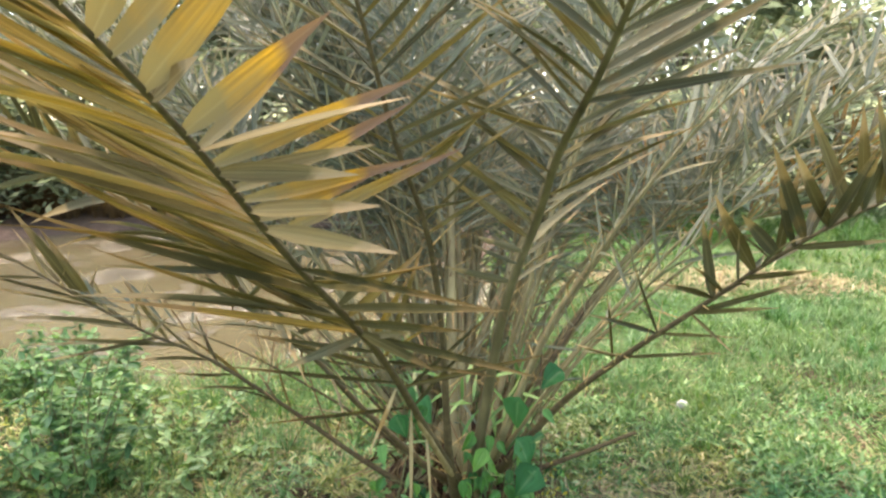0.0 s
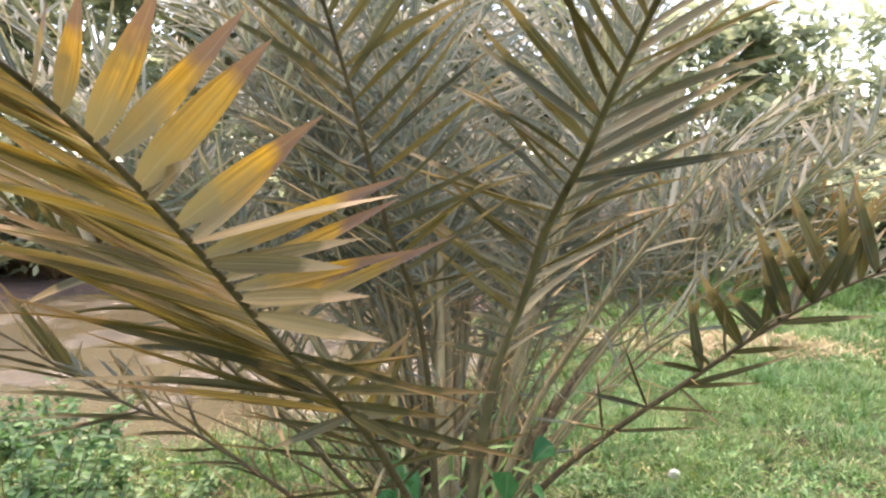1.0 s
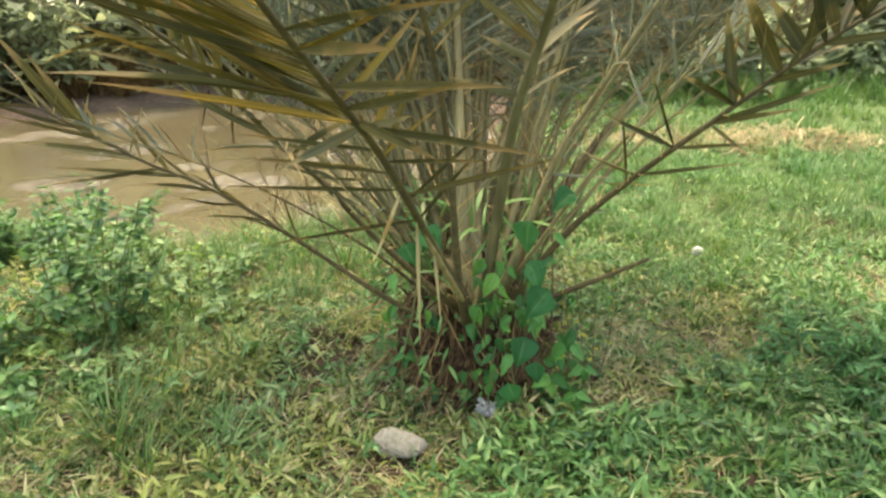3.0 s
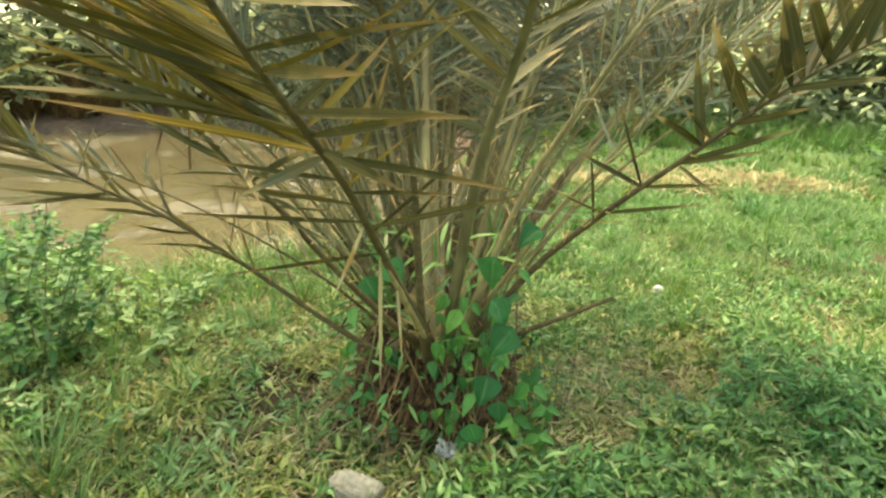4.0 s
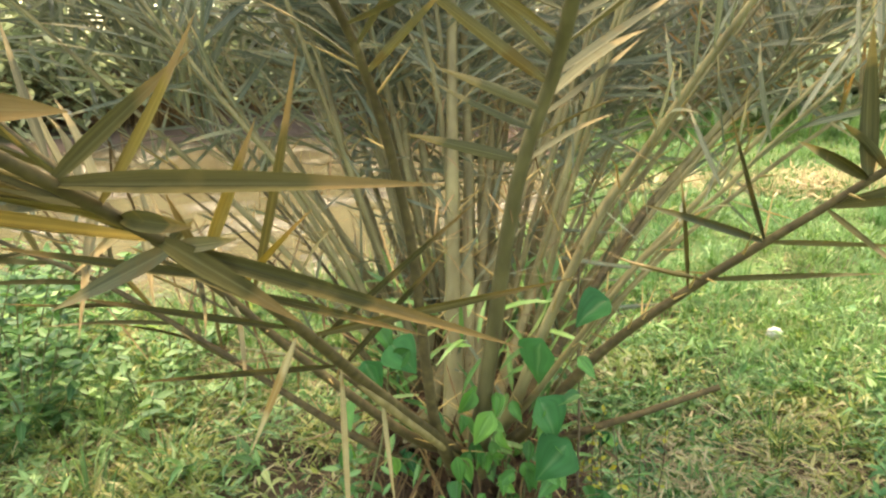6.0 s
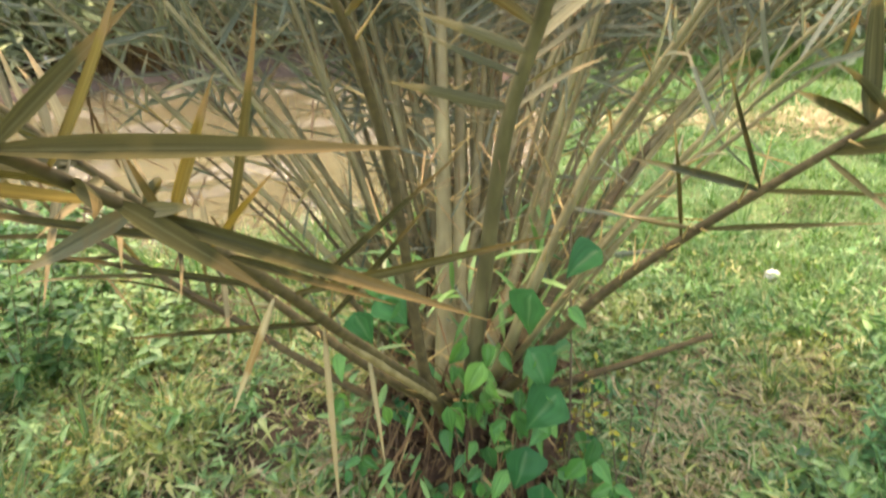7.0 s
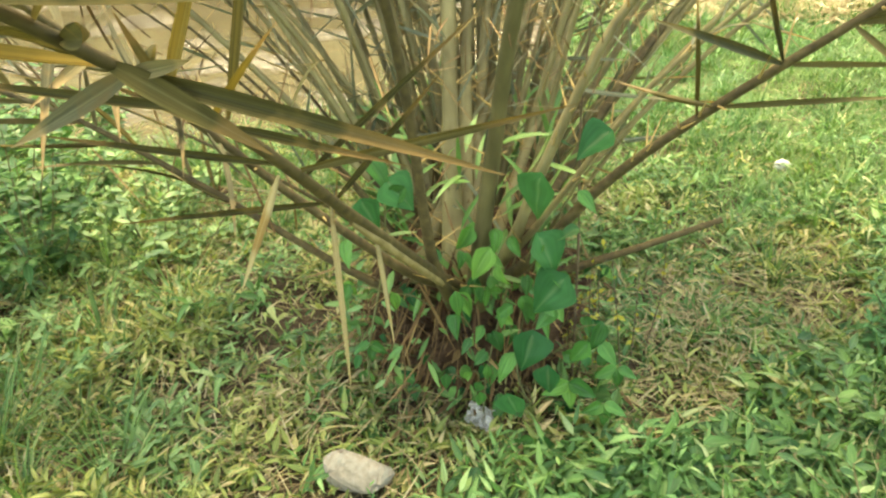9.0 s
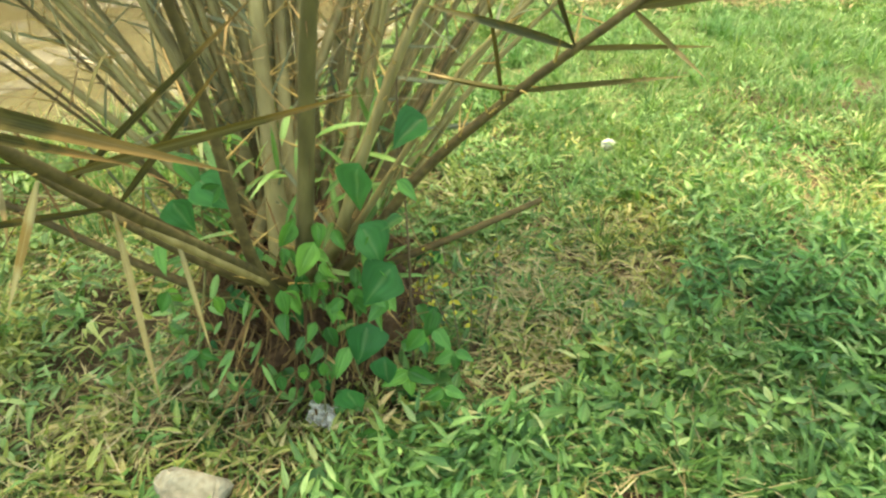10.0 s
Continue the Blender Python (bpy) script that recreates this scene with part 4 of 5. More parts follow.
# ---------------------------------------------------------------- climbing vine
vine = thing("climbing_vine", (0.2, 1.9, 0.05), "green vine with heart-shaped leaves climbing the palm base", "vine")


def heart_mesh(name, mat, cup, pointed=1.5):
    """A heart-shaped leaf, 1 long, with two lobes at its stalk and a drawn-out tip along +y."""
    v, uv, f = [], [], []
    for i in range(12):
        t = i / 11
        half = 0.5 * min(1.0, t / 0.2) ** 0.55 * (1 - max(0.0, (t - 0.2) / 0.8) ** pointed)
        for j in range(7):
            c = (j - 3) / 3
            x = half * c
            y = t - 0.13 * max(0.0, 1 - 2.2 * t) * abs(c) ** 1.5
            v.append((x, y, cup * (abs(x) * 0.55 - y * y * 0.32) + 0.018 * math.sin(12 * y + 7 * abs(x))))
            uv.append((0.5 + c / 2, t))
    for i in range(11):
        for j in range(6):
            f.append((i * 7 + j, i * 7 + j + 1, i * 7 + j + 8, i * 7 + j + 7))
    return mesh_of(name, v, f, mat, uv)


HEARTS = [heart_mesh("leaf", m_vine, c) for c in (0.6, 1.1, 0.3)]
DARK_HEARTS = [heart_mesh("leaf", m_vine_dark, c, p) for c, p in ((0.5, 1.05), (0.9, 1.25))]
# x, y, height and length of the leaves that face the path
VINE = [
    (0.122, 1.893, 0.531, 0.075), (0.171, 1.884, 0.507, 0.050), (0.157, 1.873, 0.479, 0.041), (0.123, 1.868, 0.467, 0.043), (0.151, 1.911, 0.578, 0.050), (0.193, 1.907, 0.568, 0.045),
    (0.073, 1.861, 0.447, 0.057), (0.066, 1.870, 0.383, 0.052), (0.084, 1.911, 0.297, 0.041), (0.109, 1.921, 0.321, 0.051), (0.158, 1.917, 0.309, 0.053), (0.176, 1.895, 0.252, 0.075),
    (0.118, 1.902, 0.270, 0.041), (0.134, 1.890, 0.239, 0.038), (0.114, 1.878, 0.205, 0.039), (0.119, 1.867, 0.177, 0.042), (0.089, 1.886, 0.228, 0.036), (0.039, 1.880, 0.214, 0.042),
    (0.019, 1.895, 0.535, 0.053), (0.298, 1.880, 0.496, 0.053), (-0.186, 1.958, 0.510, 0.065), (-0.192, 1.924, 0.421, 0.050), (-0.076, 1.920, 0.408, 0.049), (0.246, 1.892, 0.530, 0.038),
    (0.379, 1.924, 0.327, 0.075), (0.341, 1.911, 0.294, 0.063), (0.408, 1.910, 0.293, 0.059), (-0.101, 1.981, 0.696, 0.076), (-0.073, 1.981, 0.639, 0.066), (0.338, 1.920, 0.669, 0.054), (0.301, 1.920, 0.597, 0.050)]
BROAD = [(0.235, 1.920, 0.677, 0.095), (0.264, 1.898, 0.556, 0.095), (0.266, 1.868, 0.475, 0.107), (0.228, 1.907, 0.292, 0.092), (0.198, 1.859, 0.166, 0.073), (0.274, 1.886, 0.228, 0.068),
         (-0.058, 1.981, 0.649, 0.085), (0.340, 1.933, 0.791, 0.079), (-0.129, 1.972, 0.601, 0.076)]
TRIOS = [(0.325, 1.93, 0.19, 0.062), (0.25, 1.875, 0.06, 0.062), (0.33, 1.87, 0.055, 0.055), (0.19, 1.87, 0.05, 0.05), (0.41, 1.93, 0.13, 0.055), (0.44, 1.98, 0.20, 0.05), (-0.16, 1.98, 0.24, 0.045), (0.14, 1.86, 0.04, 0.045)]
g = np.random.default_rng(9)


def vine_leaf(x, y, z, size, mesh, y_dir, wide):
    nor = Vector((g.normal(0, 0.45), -1.0, g.uniform(0.5, 1.7)))
    nor = (nor - y_dir * y_dir.dot(nor)).normalized()
    at = Vector((x, y, z)) - y_dir * size * 0.45
    lo = part("leaf", mesh, None, vine)
    lo.matrix_basis = Matrix.LocRotScale(at, Matrix((y_dir.cross(nor), y_dir, nor)).transposed().to_quaternion(), Vector((size * wide, size, size)))
    back = np.array((x * 0.7 + 0.05, y + 0.06, max(z - 0.05, 0.03)))
    line = smooth_line([back, (np.array(at) + back) / 2 + (0, 0, 0.015), at], 6)
    part("leaf_stalk", mesh_of("leaf_stalk", *tube(line, np.full(6, 0.0016), 5)[:2]), m_stem, vine)


def hanging():
    return Vector((g.normal(0.1, 0.55), g.normal(-0.3, 0.2), g.uniform(-1, -0.35))).normalized()


for k, (x, y, z, size) in enumerate(VINE):
    vine_leaf(x, y, z, size, HEARTS[k % 3], hanging(), g.uniform(0.52, 0.7))
for k, (x, y, z, size) in enumerate(BROAD):
    vine_leaf(x, y, z, size, DARK_HEARTS[k % 2], hanging(), g.uniform(0.95, 1.2))
for k, (x, y, z, size) in enumerate(TRIOS):
    for j, (dx, dz) in enumerate(((-0.9, -0.35), (0.95, -0.3), (0.1, -1.0))):
        y_dir = Vector((dx, -0.35, dz)).normalized()
        vine_leaf(x + y_dir.x * size * 0.6, y + y_dir.y * size * 0.6, z + y_dir.z * size * 0.6, size * g.uniform(0.85, 1.1), HEARTS[(k + j) % 3], y_dir, g.uniform(0.55, 0.7))
for k in range(26):
    x, z = g.uniform(0.06, 0.30), g.uniform(0.34, 0.56)
    vine_leaf(x, 1.905 + g.uniform(-0.02, 0.05), z + 0.02, g.uniform(0.038, 0.062), HEARTS[k % 3], hanging(), g.uniform(0.5, 0.68))
for k in range(60):
    pond_side = k % 4 == 3
    x = g.uniform(-0.27, 0.0) if pond_side else g.uniform(0.03, 0.42)
    z = g.uniform(0.05, 0.42)
    vine_leaf(x, 1.90 + 0.5 * (x - 0.1) ** 2 + 0.36 * z + g.uniform(0, 0.05), z, g.uniform(0.03, 0.055), HEARTS[k % 3] if k % 3 else DARK_HEARTS[0], hanging(), g.uniform(0.6, 0.85))
for pts in ([(0.26, 1.96, 0.02), (0.20, 1.98, 0.2), (0.24, 2.05, 0.4), (0.30, 2.05, 0.6), (0.37, 2.06, 0.72)], [(0.12, 1.92, 0.02), (0.13, 1.94, 0.2), (0.17, 2.0, 0.38), (0.2, 2.05, 0.5)],
            [(-0.16, 1.96, 0.02), (-0.17, 1.98, 0.2), (-0.12, 2.02, 0.45), (-0.1, 2.05, 0.7)]):
    part("stem", mesh_of("stem", *tube(smooth_line(pts, 24), np.full(24, 0.0026), 6)[:2]), m_stem, vine)

# ---------------------------------------------------------------- rock, litter
def lump(name, at, size, mat, seed, label, category, flat=1.0, rough=0.25, cuts=4):
    bm = bmesh.new()
    bmesh.ops.create_icosphere(bm, subdivisions=cuts, radius=1.0)
    off = Vector((seed * 7.1, seed * 3.3, 0))
    for v in bm.verts:
        n = v.co.normalized()
        r = 1 + rough * noise.noise(n * 1.6 + off) + rough * 0.45 * noise.noise(n * 4.5 + off) + rough * 0.15 * noise.noise(n * 12 + off)
        v.co = Vector((n.x * size[0] * r, n.y * size[1] * r, n.z * size[2] * r))
    me = bpy.data.meshes.new(name)
    bm.to_mesh(me)
    bm.free()
    me.polygons.foreach_set("use_smooth", np.full(len(me.polygons), True))
    me.materials.append(mat)
    ob = new(name, me)
    ob.location = at
    return tagged(ob, label, category)


def split_rock(name, at, size, mat, seed, label):
    """A broken block: the hull of scattered corners, its edges worn and its faces roughened."""
    g = np.random.default_rng(seed)
    bm = bmesh.new()
    for k in range(20):
        n = g.normal(0, 1, 3)
        n = n / np.linalg.norm(n) * g.uniform(0.85, 1.12)
        bm.verts.new((n[0], n[1], max(n[2], -0.5)))
    bmesh.ops.convex_hull(bm, input=bm.verts[:])
    bmesh.ops.delete(bm, geom=[v for v in bm.verts if not v.link_faces], context="VERTS")
    bmesh.ops.bevel(bm, geom=bm.edges[:], offset=0.09, segments=2, affect="EDGES", clamp_overlap=True)
    bmesh.ops.triangulate(bm, faces=bm.faces[:])
    bmesh.ops.subdivide_edges(bm, edges=bm.edges[:], cuts=2, use_grid_fill=True)
    for v in bm.verts:
        v.co = v.co * (1 + 0.05 * noise.noise(v.co * 3) + 0.025 * noise.noise(v.co * 9))
        v.co = Vector((v.co.x * size[0], v.co.y * size[1], v.co.z * size[2]))
    me = bpy.data.meshes.new(name)
    bm.to_mesh(me)
    bm.free()
    me.materials.append(mat)
    ob = new(name, me)
    ob.location = at
    return tagged(ob, label, "rock")


split_rock("rock", (-0.160, 1.738, 0.060), (0.088, 0.062, 0.062), m_rock, 4, "pale grey-beige angular rock lying in the grass")
lump("flat_stone", (0.84, 1.63, 0.02), (0.085, 0.05, 0.02), m_boots, 2, "flat reddish-brown clod lying among creeping leaves", "stone")
lump("white_stone", (1.316, 3.609, 0.044), (0.034, 0.025, 0.026), m_white_stone, 3, "small whitish stone lying in the grass", "stone")

# crumpled plastic wrapper at the foot of the palm
m_plastic, pn, pl, pb = material("white_plastic")
pnoise = pn.new("ShaderNodeTexNoise")
pnoise.inputs["Scale"].default_value = 60.0
pr = ramp(pn, [(0.38, (0.16, 0.145, 0.13)), (0.6, (0.56, 0.52, 0.47))])
pl.new(pnoise.outputs[0], pr.inputs[0]), pl.new(pr.outputs[0], pb.inputs["Base Color"])
pb.inputs["Roughness"].default_value = 0.3
bm = bmesh.new()
bmesh.ops.create_grid(bm, x_segments=14, y_segments=12, size=0.5)
for v in bm.verts:
    a, b = v.co.x, v.co.y
    q = Vector((a * 5, b * 5, 0))
    v.co = Vector((a * 0.062 + 0.010 * noise.noise(q), b * 0.05 + 0.010 * noise.noise(q + Vector((5, 1, 2))), 0.03 * noise.noise(q * 0.8 + Vector((1, 7, 3))) + 0.014 * noise.noise(q * 2.2) + 0.02 * abs(a)))
bmesh.ops.solidify(bm, geom=bm.faces[:], thickness=0.0012)
me = bpy.data.meshes.new("wrapper")
bm.to_mesh(me)
bm.free()
me.materials.append(m_plastic)
wrapper = tagged(new("wrapper", me), "crumpled white plastic wrapper lying at the palm base", "litter")
wrapper.matrix_world = pose(0.115, 1.92, 0.075, 48, 8, -20)

# thin dark twig standing beside the vine
twig = thing("dead_twig", (0.345, 2.07, 0.0), "thin dark dry twig standing beside the palm base", "twig")
part("stem", mesh_of("stem", *tube(smooth_line([(0.345, 2.07, -0.02), (0.342, 2.08, 0.25), (0.338, 2.09, 0.5), (0.325, 2.08, 0.78), (0.33, 2.05, 1.0)], 24), np.linspace(0.004, 0.002, 24), 6)[:2]), m_twig, twig)
yellow = thing("yellow_seedling", (0.44, 2.16, 0.03), "thin twiggy seedling with small yellow leaves beside the palm", "plant")
g = np.random.default_rng(15)
m_yellow = leaf_material("yellow_leaf", [(0.0, (0.30, 0.33, 0.05)), (1.0, (0.50, 0.42, 0.06))], rough=0.5, mid_rib=0)
for k in range(9):
    foot = np.array((0.44 + g.normal(0, 0.06), 2.16 + g.normal(0, 0.05), 0.01))
    top = foot + (g.normal(0, 0.05), g.normal(0, 0.04), g.uniform(0.25, 0.48))
    line = smooth_line([foot, (foot + top) / 2 + g.normal(0, 0.012, 3), top], 10)
    st = part("stem", mesh_of("stem", *tube(line, np.linspace(0.0022, 0.001, 10), 5)[:2]), m_twig, yellow)
    u = g.integers(3, 10, 9)
    data = leaves(line[u], g.normal(0, 1, (9, 3)) + (0, 0, 0.3), g.normal(0, 0.4, (9, 3)) + (0, -0.5, 1), g.uniform(0.012, 0.028, 9), g.uniform(0.008, 0.014, 9), segs=2)
    part("foliage", mesh_of("foliage", data[0], data[1], m_yellow, data[2]), None, st, kind="stuff")

# ---------------------------------------------------------------- grass and creeping leaves
def scatter(n, x0, x1, y0, y1, keep, g):
    x, y = g.uniform(x0, x1, n) + g.normal(0, 0.3, n), g.uniform(y0, y1, n) + g.normal(0, 0.3, n)
    ok = keep(x, y) & (g.random(n) < patch(x, y))
    return x[ok], y[ok]


def blot(x, y, size, seed):
    """Smooth uneven field between about -1 and 1, with spots of the given size in metres."""
    g = np.random.default_rng(seed)
    q = 0
    for k in range(9):
        a, w, ph = g.uniform(0, 6.283), 6.283 / size * g.uniform(0.45, 1.5), g.uniform(0, 6.283)
        q = q + np.sin(w * (x * math.cos(a) + y * math.sin(a)) + ph + 0.8 * np.sin(w * 0.6 * (y * math.cos(a) - x * math.sin(a))))
    return q / 3.6


def patch(x, y):
    """How thick the green cover stands."""
    return np.clip(0.62 + 0.34 * blot(x, y, 0.5, 3) + 0.30 * blot(x, y, 0.17, 4), 0.06, 1)


def freshness(x, y):
    """Above 0 where the cover is fresh, below where it is yellowing: dry beside the palm, lush beyond and before it."""
    q = blot(x, y, 0.7, 8) + 0.5 * blot(x, y, 0.2, 9) + 0.45 * (x - 0.7)
    return q - 0.75 * np.exp(-(x - 0.85) ** 2 / 0.12 - (y - 2.5) ** 2 / 0.14) + 1.3 * np.exp(-(x - 1.0) ** 2 / 0.3 - (y - 1.75) ** 2 / 0.09)


def green_side(x, y):
    return clear(x, y) & (freshness(x, y) > -0.15)


def dry_side(x, y):
    return clear(x, y) & (freshness(x, y) < 0.2)


def dry(x, y):
    d = pond_depth(x, y)
    return (d > 1.0) & ((d > 1.22) | (y < 8.6) | (x > 0.6)) & ((y < 10.5) | (x > 0.8))


def clear(x, y):
    return dry(x, y) & (np.hypot(x - PALM[0], y - PALM[1]) > 0.27 + 0.05 * np.sin(7 * np.arctan2(y - PALM[1], x - PALM[0])))


g = np.random.default_rng(31)


def creepers(label, n, x0, x1, y0, y1, tallest, size, seed, k=5, mat=None, plain=False, aspect=(0.2, 0.32), upright=(0.1, 1.6), keep=clear):
    """Creeping leaves in short sprays, standing and curling over."""
    g = np.random.default_rng(seed)
    x, y = scatter(n, x0, x1, y0, y1, keep, g)
    x, y = np.repeat(x, k), np.repeat(y, k)
    n = len(x)
    stem_a = np.repeat(g.uniform(0, 6.283, n // k), k)
    stepk = np.tile(np.arange(k), n // k)
    clump = np.clip(0.75 + 0.6 * np.sin(4.3 * x + 2 * np.sin(1.7 * y)) * np.sin(3.9 * y + 1.3 * np.sin(2.3 * x)), 0.25, 1.4)
    tall = np.repeat(g.uniform(0.015, tallest, n // k), k) * clump
    px, py = x + np.cos(stem_a) * stepk * size * 0.3, y + np.sin(stem_a) * stepk * size * 0.3
    pz = height(px, py) + tall * (0.35 + 0.16 * stepk) + 0.004
    a = stem_a + np.where(stepk % 2, 1, -1) * g.uniform(0.4, 1.3, n)
    way = np.stack([np.cos(a), np.sin(a), g.uniform(*upright, n)], 1)
    nor = np.stack([g.normal(0, 0.35, n), g.normal(0, 0.35, n), np.ones(n)], 1)
    ln = size * np.repeat(g.uniform(0.5, 1.6, n // k), k) * g.uniform(0.65, 1.25, n)
    data = leaves(np.stack([px, py, pz], 1), way, nor, ln, ln * g.uniform(*aspect, n), g.normal(-0.4, 0.3, n), segs=4, plain=plain, belly=0.28, fold=0.3, point=1.4)
    return tagged(new("creeping_plants", mesh_of("creeping_plants", data[0], data[1], mat or m_cover, data[2])), label, "ground cover", kind="stuff")


creepers("low creeping plants with small pointed green leaves", 15000, 0.3, 3.0, 0.7, 3.6, 0.12, 0.046, 32, aspect=(0.17, 0.28), keep=green_side)
creepers("low creeping plants with broad oval green leaves", 4600, 0.5, 2.4, 1.2, 2.4, 0.13, 0.05, 37, mat=m_weed, aspect=(0.36, 0.52), upright=(-0.2, 0.5), k=4, keep=green_side)
creepers("yellowing low creeping plants with small pointed leaves", 19000, -2.6, 2.6, 0.7, 3.6, 0.08, 0.042, 35, mat=m_cover_dry, aspect=(0.17, 0.28), keep=dry_side)
creepers("low green creeping plants on the palm side", 9000, -2.6, 0.5, 0.7, 3.6, 0.12, 0.046, 36, aspect=(0.17, 0.3), keep=green_side)
creepers("low creeping plants along the trodden way", 8000, -4.0, 4.6, -2.0, 1.0, 0.08, 0.05, 34, plain=True)
creepers("low creeping plants in the open grass", 9000, -3.2, 5.5, 3.3, 6.8, 0.15, 0.046, 33, plain=True, aspect=(0.1, 0.2), upright=(0.4, 2.2))


def grass_patch(label, n, x0, x1, y0, y1, hi, wide, seed, keep=clear):
    g = np.random.default_rng(seed)
    x, y = scatter(n, x0, x1, y0, y1, keep, g)
    n = len(x)
    a = g.uniform(0, 6.283, n)
    lean = g.uniform(0.1, 0.7, n)
    way = np.stack([np.cos(a) * lean, np.sin(a) * lean, np.ones(n)], 1)
    way /= np.linalg.norm(way, axis=1)[:, None]
    tuft = 0.7 + 0.4 * np.sin(3.1 * x + 0.5) * np.sin(2.7 * y + 1.5) + 0.45 * np.sin(7 * x + 3 * np.sin(2 * y)) * np.sin(6 * y + 2 * np.sin(3 * x))
    data = blades(np.stack([x, y, height(x, y) - 0.005], 1), way, hi * np.clip(tuft, 0.3, 1.3) * g.uniform(0.6, 1.4, n), wide * g.uniform(0.7, 1.3, n), g.uniform(0.1, 0.7, n))
    return tagged(new("grass", mesh_of("grass", data[0], data[1], m_grass, data[2])), label, "grass", kind="stuff")


grass_patch("short bright green grass growing among creeping plants", 90000, -3.0, 3.4, 0.5, 3.8, 0.075, 0.0042, 41)
grass_patch("lush bright green grass on open ground", 190000, -4.5, 7.0, 3.2, 8.0, 0.12, 0.0062, 42)
grass_patch("far sunlit green grass beyond the palm", 75000, -9.0, 13.0, 8.0, 17.0, 0.17, 0.018, 43)
grass_patch("wide green grass by the pond", 30000, -14.0, -3.0, 1.0, 12.0, 0.14, 0.015, 44)
grass_patch("grass on open ground", 12000, 3.0, 10.0, -1.0, 5.0, 0.10, 0.009, 45)
grass_patch("rough grass on open ground", 22000, -10.0, -2.6, -5.0, 2.5, 0.13, 0.012, 47)
grass_patch("rough grass on open ground", 22000, 3.0, 11.0, -5.0, 6.0, 0.13, 0.012, 48)
grass_patch("rough grass on open ground", 16000, -4.0, 4.0, -6.0, -1.5, 0.12, 0.011, 49)
grass_patch("grass along the trodden way", 12000, -3.0, 3.4, -2.5, 0.6, 0.07, 0.005, 46)
def tufts(label, n, x0, x1, y0, y1, hi, seed, per=34, keep=clear, mat=None, name="grass_tufts", category="grass"):
    g = np.random.default_rng(seed)
    x, y = g.uniform(x0, x1, n), g.uniform(y0, y1, n)
    ok = keep(x, y)
    x, y = np.repeat(x[ok], per), np.repeat(y[ok], per)
    tall = np.repeat(g.uniform(0.5, 1.2, len(x) // per), per)
    n = len(x)
    a = g.uniform(0, 6.283, n)
    lean = g.uniform(0.05, 0.65, n)
    way = np.stack([np.cos(a) * lean, np.sin(a) * lean, np.ones(n)], 1)
    way /= np.linalg.norm(way, axis=1)[:, None]
    x, y = x + np.cos(a) * lean * 0.06, y + np.sin(a) * lean * 0.06
    data = blades(np.stack([x, y, height(x, y) - 0.005], 1), way, hi * tall * g.uniform(0.5, 1.2, n), g.uniform(0.004, 0.008, n), g.uniform(0.1, 0.8, n))
    return tagged(new(name, mesh_of(name, data[0], data[1], mat or m_grass, data[2])), label, category, kind="stuff")


tufts("tall bright grass tufts in the open grass", 260, 0.8, 7.0, 3.2, 9.0, 0.24, 51)
tufts("tall grass tufts along the pond bank", 220, -3.6, 0.6, 3.3, 4.9, 0.26, 52)
tufts("brown dry reeds on the far clay bank", 1100, -9.5, 1.0, 11.4, 13.2, 1.0, 55, 26, mat=m_fibre, name="dry_reeds", category="reeds", keep=lambda x, y: pond_depth(x, y) > 1.1)
tufts("pale dry stalks at the water's edge", 50, -3.2, 0.2, 4.0, 4.7, 0.4, 56, 12, mat=m_straw, name="dry_stalks", category="stalks")
tufts("tall pale green grass at the foot of the far bushes", 420, 0.4, 12.0, 9.8, 12.0, 0.62, 57, 30)
tufts("grass tufts among the weeds", 60, -2.8, -0.7, 1.6, 3.3, 0.24, 53)
tufts("grass tufts among creeping plants", 40, 0.9, 2.6, 1.6, 3.2, 0.18, 54)


# dry straw lying about
def straw(label, x, y, g, long):
    n = len(x)
    a = g.uniform(0, 6.283, n)
    way = np.stack([np.cos(a), np.sin(a), g.uniform(-0.05, 0.3, n)], 1)
    data = blades(np.stack([x, y, height(x, y) + g.uniform(0.005, 0.05, n)], 1), way, long * g.uniform(0.25, 1, n), g.uniform(0.002, 0.005, n) * (1 + 4 * (long > 0.25)), g.uniform(-0.1, 0.2, n))
    return tagged(new("dry_straw", mesh_of("dry_straw", data[0], data[1], m_straw, data[2])), label, "straw", kind="stuff")


straw("pale dry straw and stalks lying on the soil", *scatter(9000, -2.6, 3.0, 0.8, 4.8, clear, g), g, 0.2)
straw("tan dry stems tangled in the creeping plants", *scatter(22000, -2.4, 2.2, 0.8, 3.4, dry_side, g), g, 0.12)
straw("pale dry straw beside the palm base", np.r_[g.normal(0.75, 0.28, 1500), g.normal(-0.45, 0.4, 800)], np.r_[g.normal(2.3, 0.28, 1500), g.normal(1.75, 0.25, 800)], g, 0.1)
straw("patch of flattened dry tan grass", g.normal(2.9, 0.8, 5000), g.normal(7.1, 0.28, 5000), g, 0.3)
straw("dry brown stalks in the grass", g.normal(1.9, 0.22, 900), g.normal(3.0, 0.3, 900), g, 0.18)


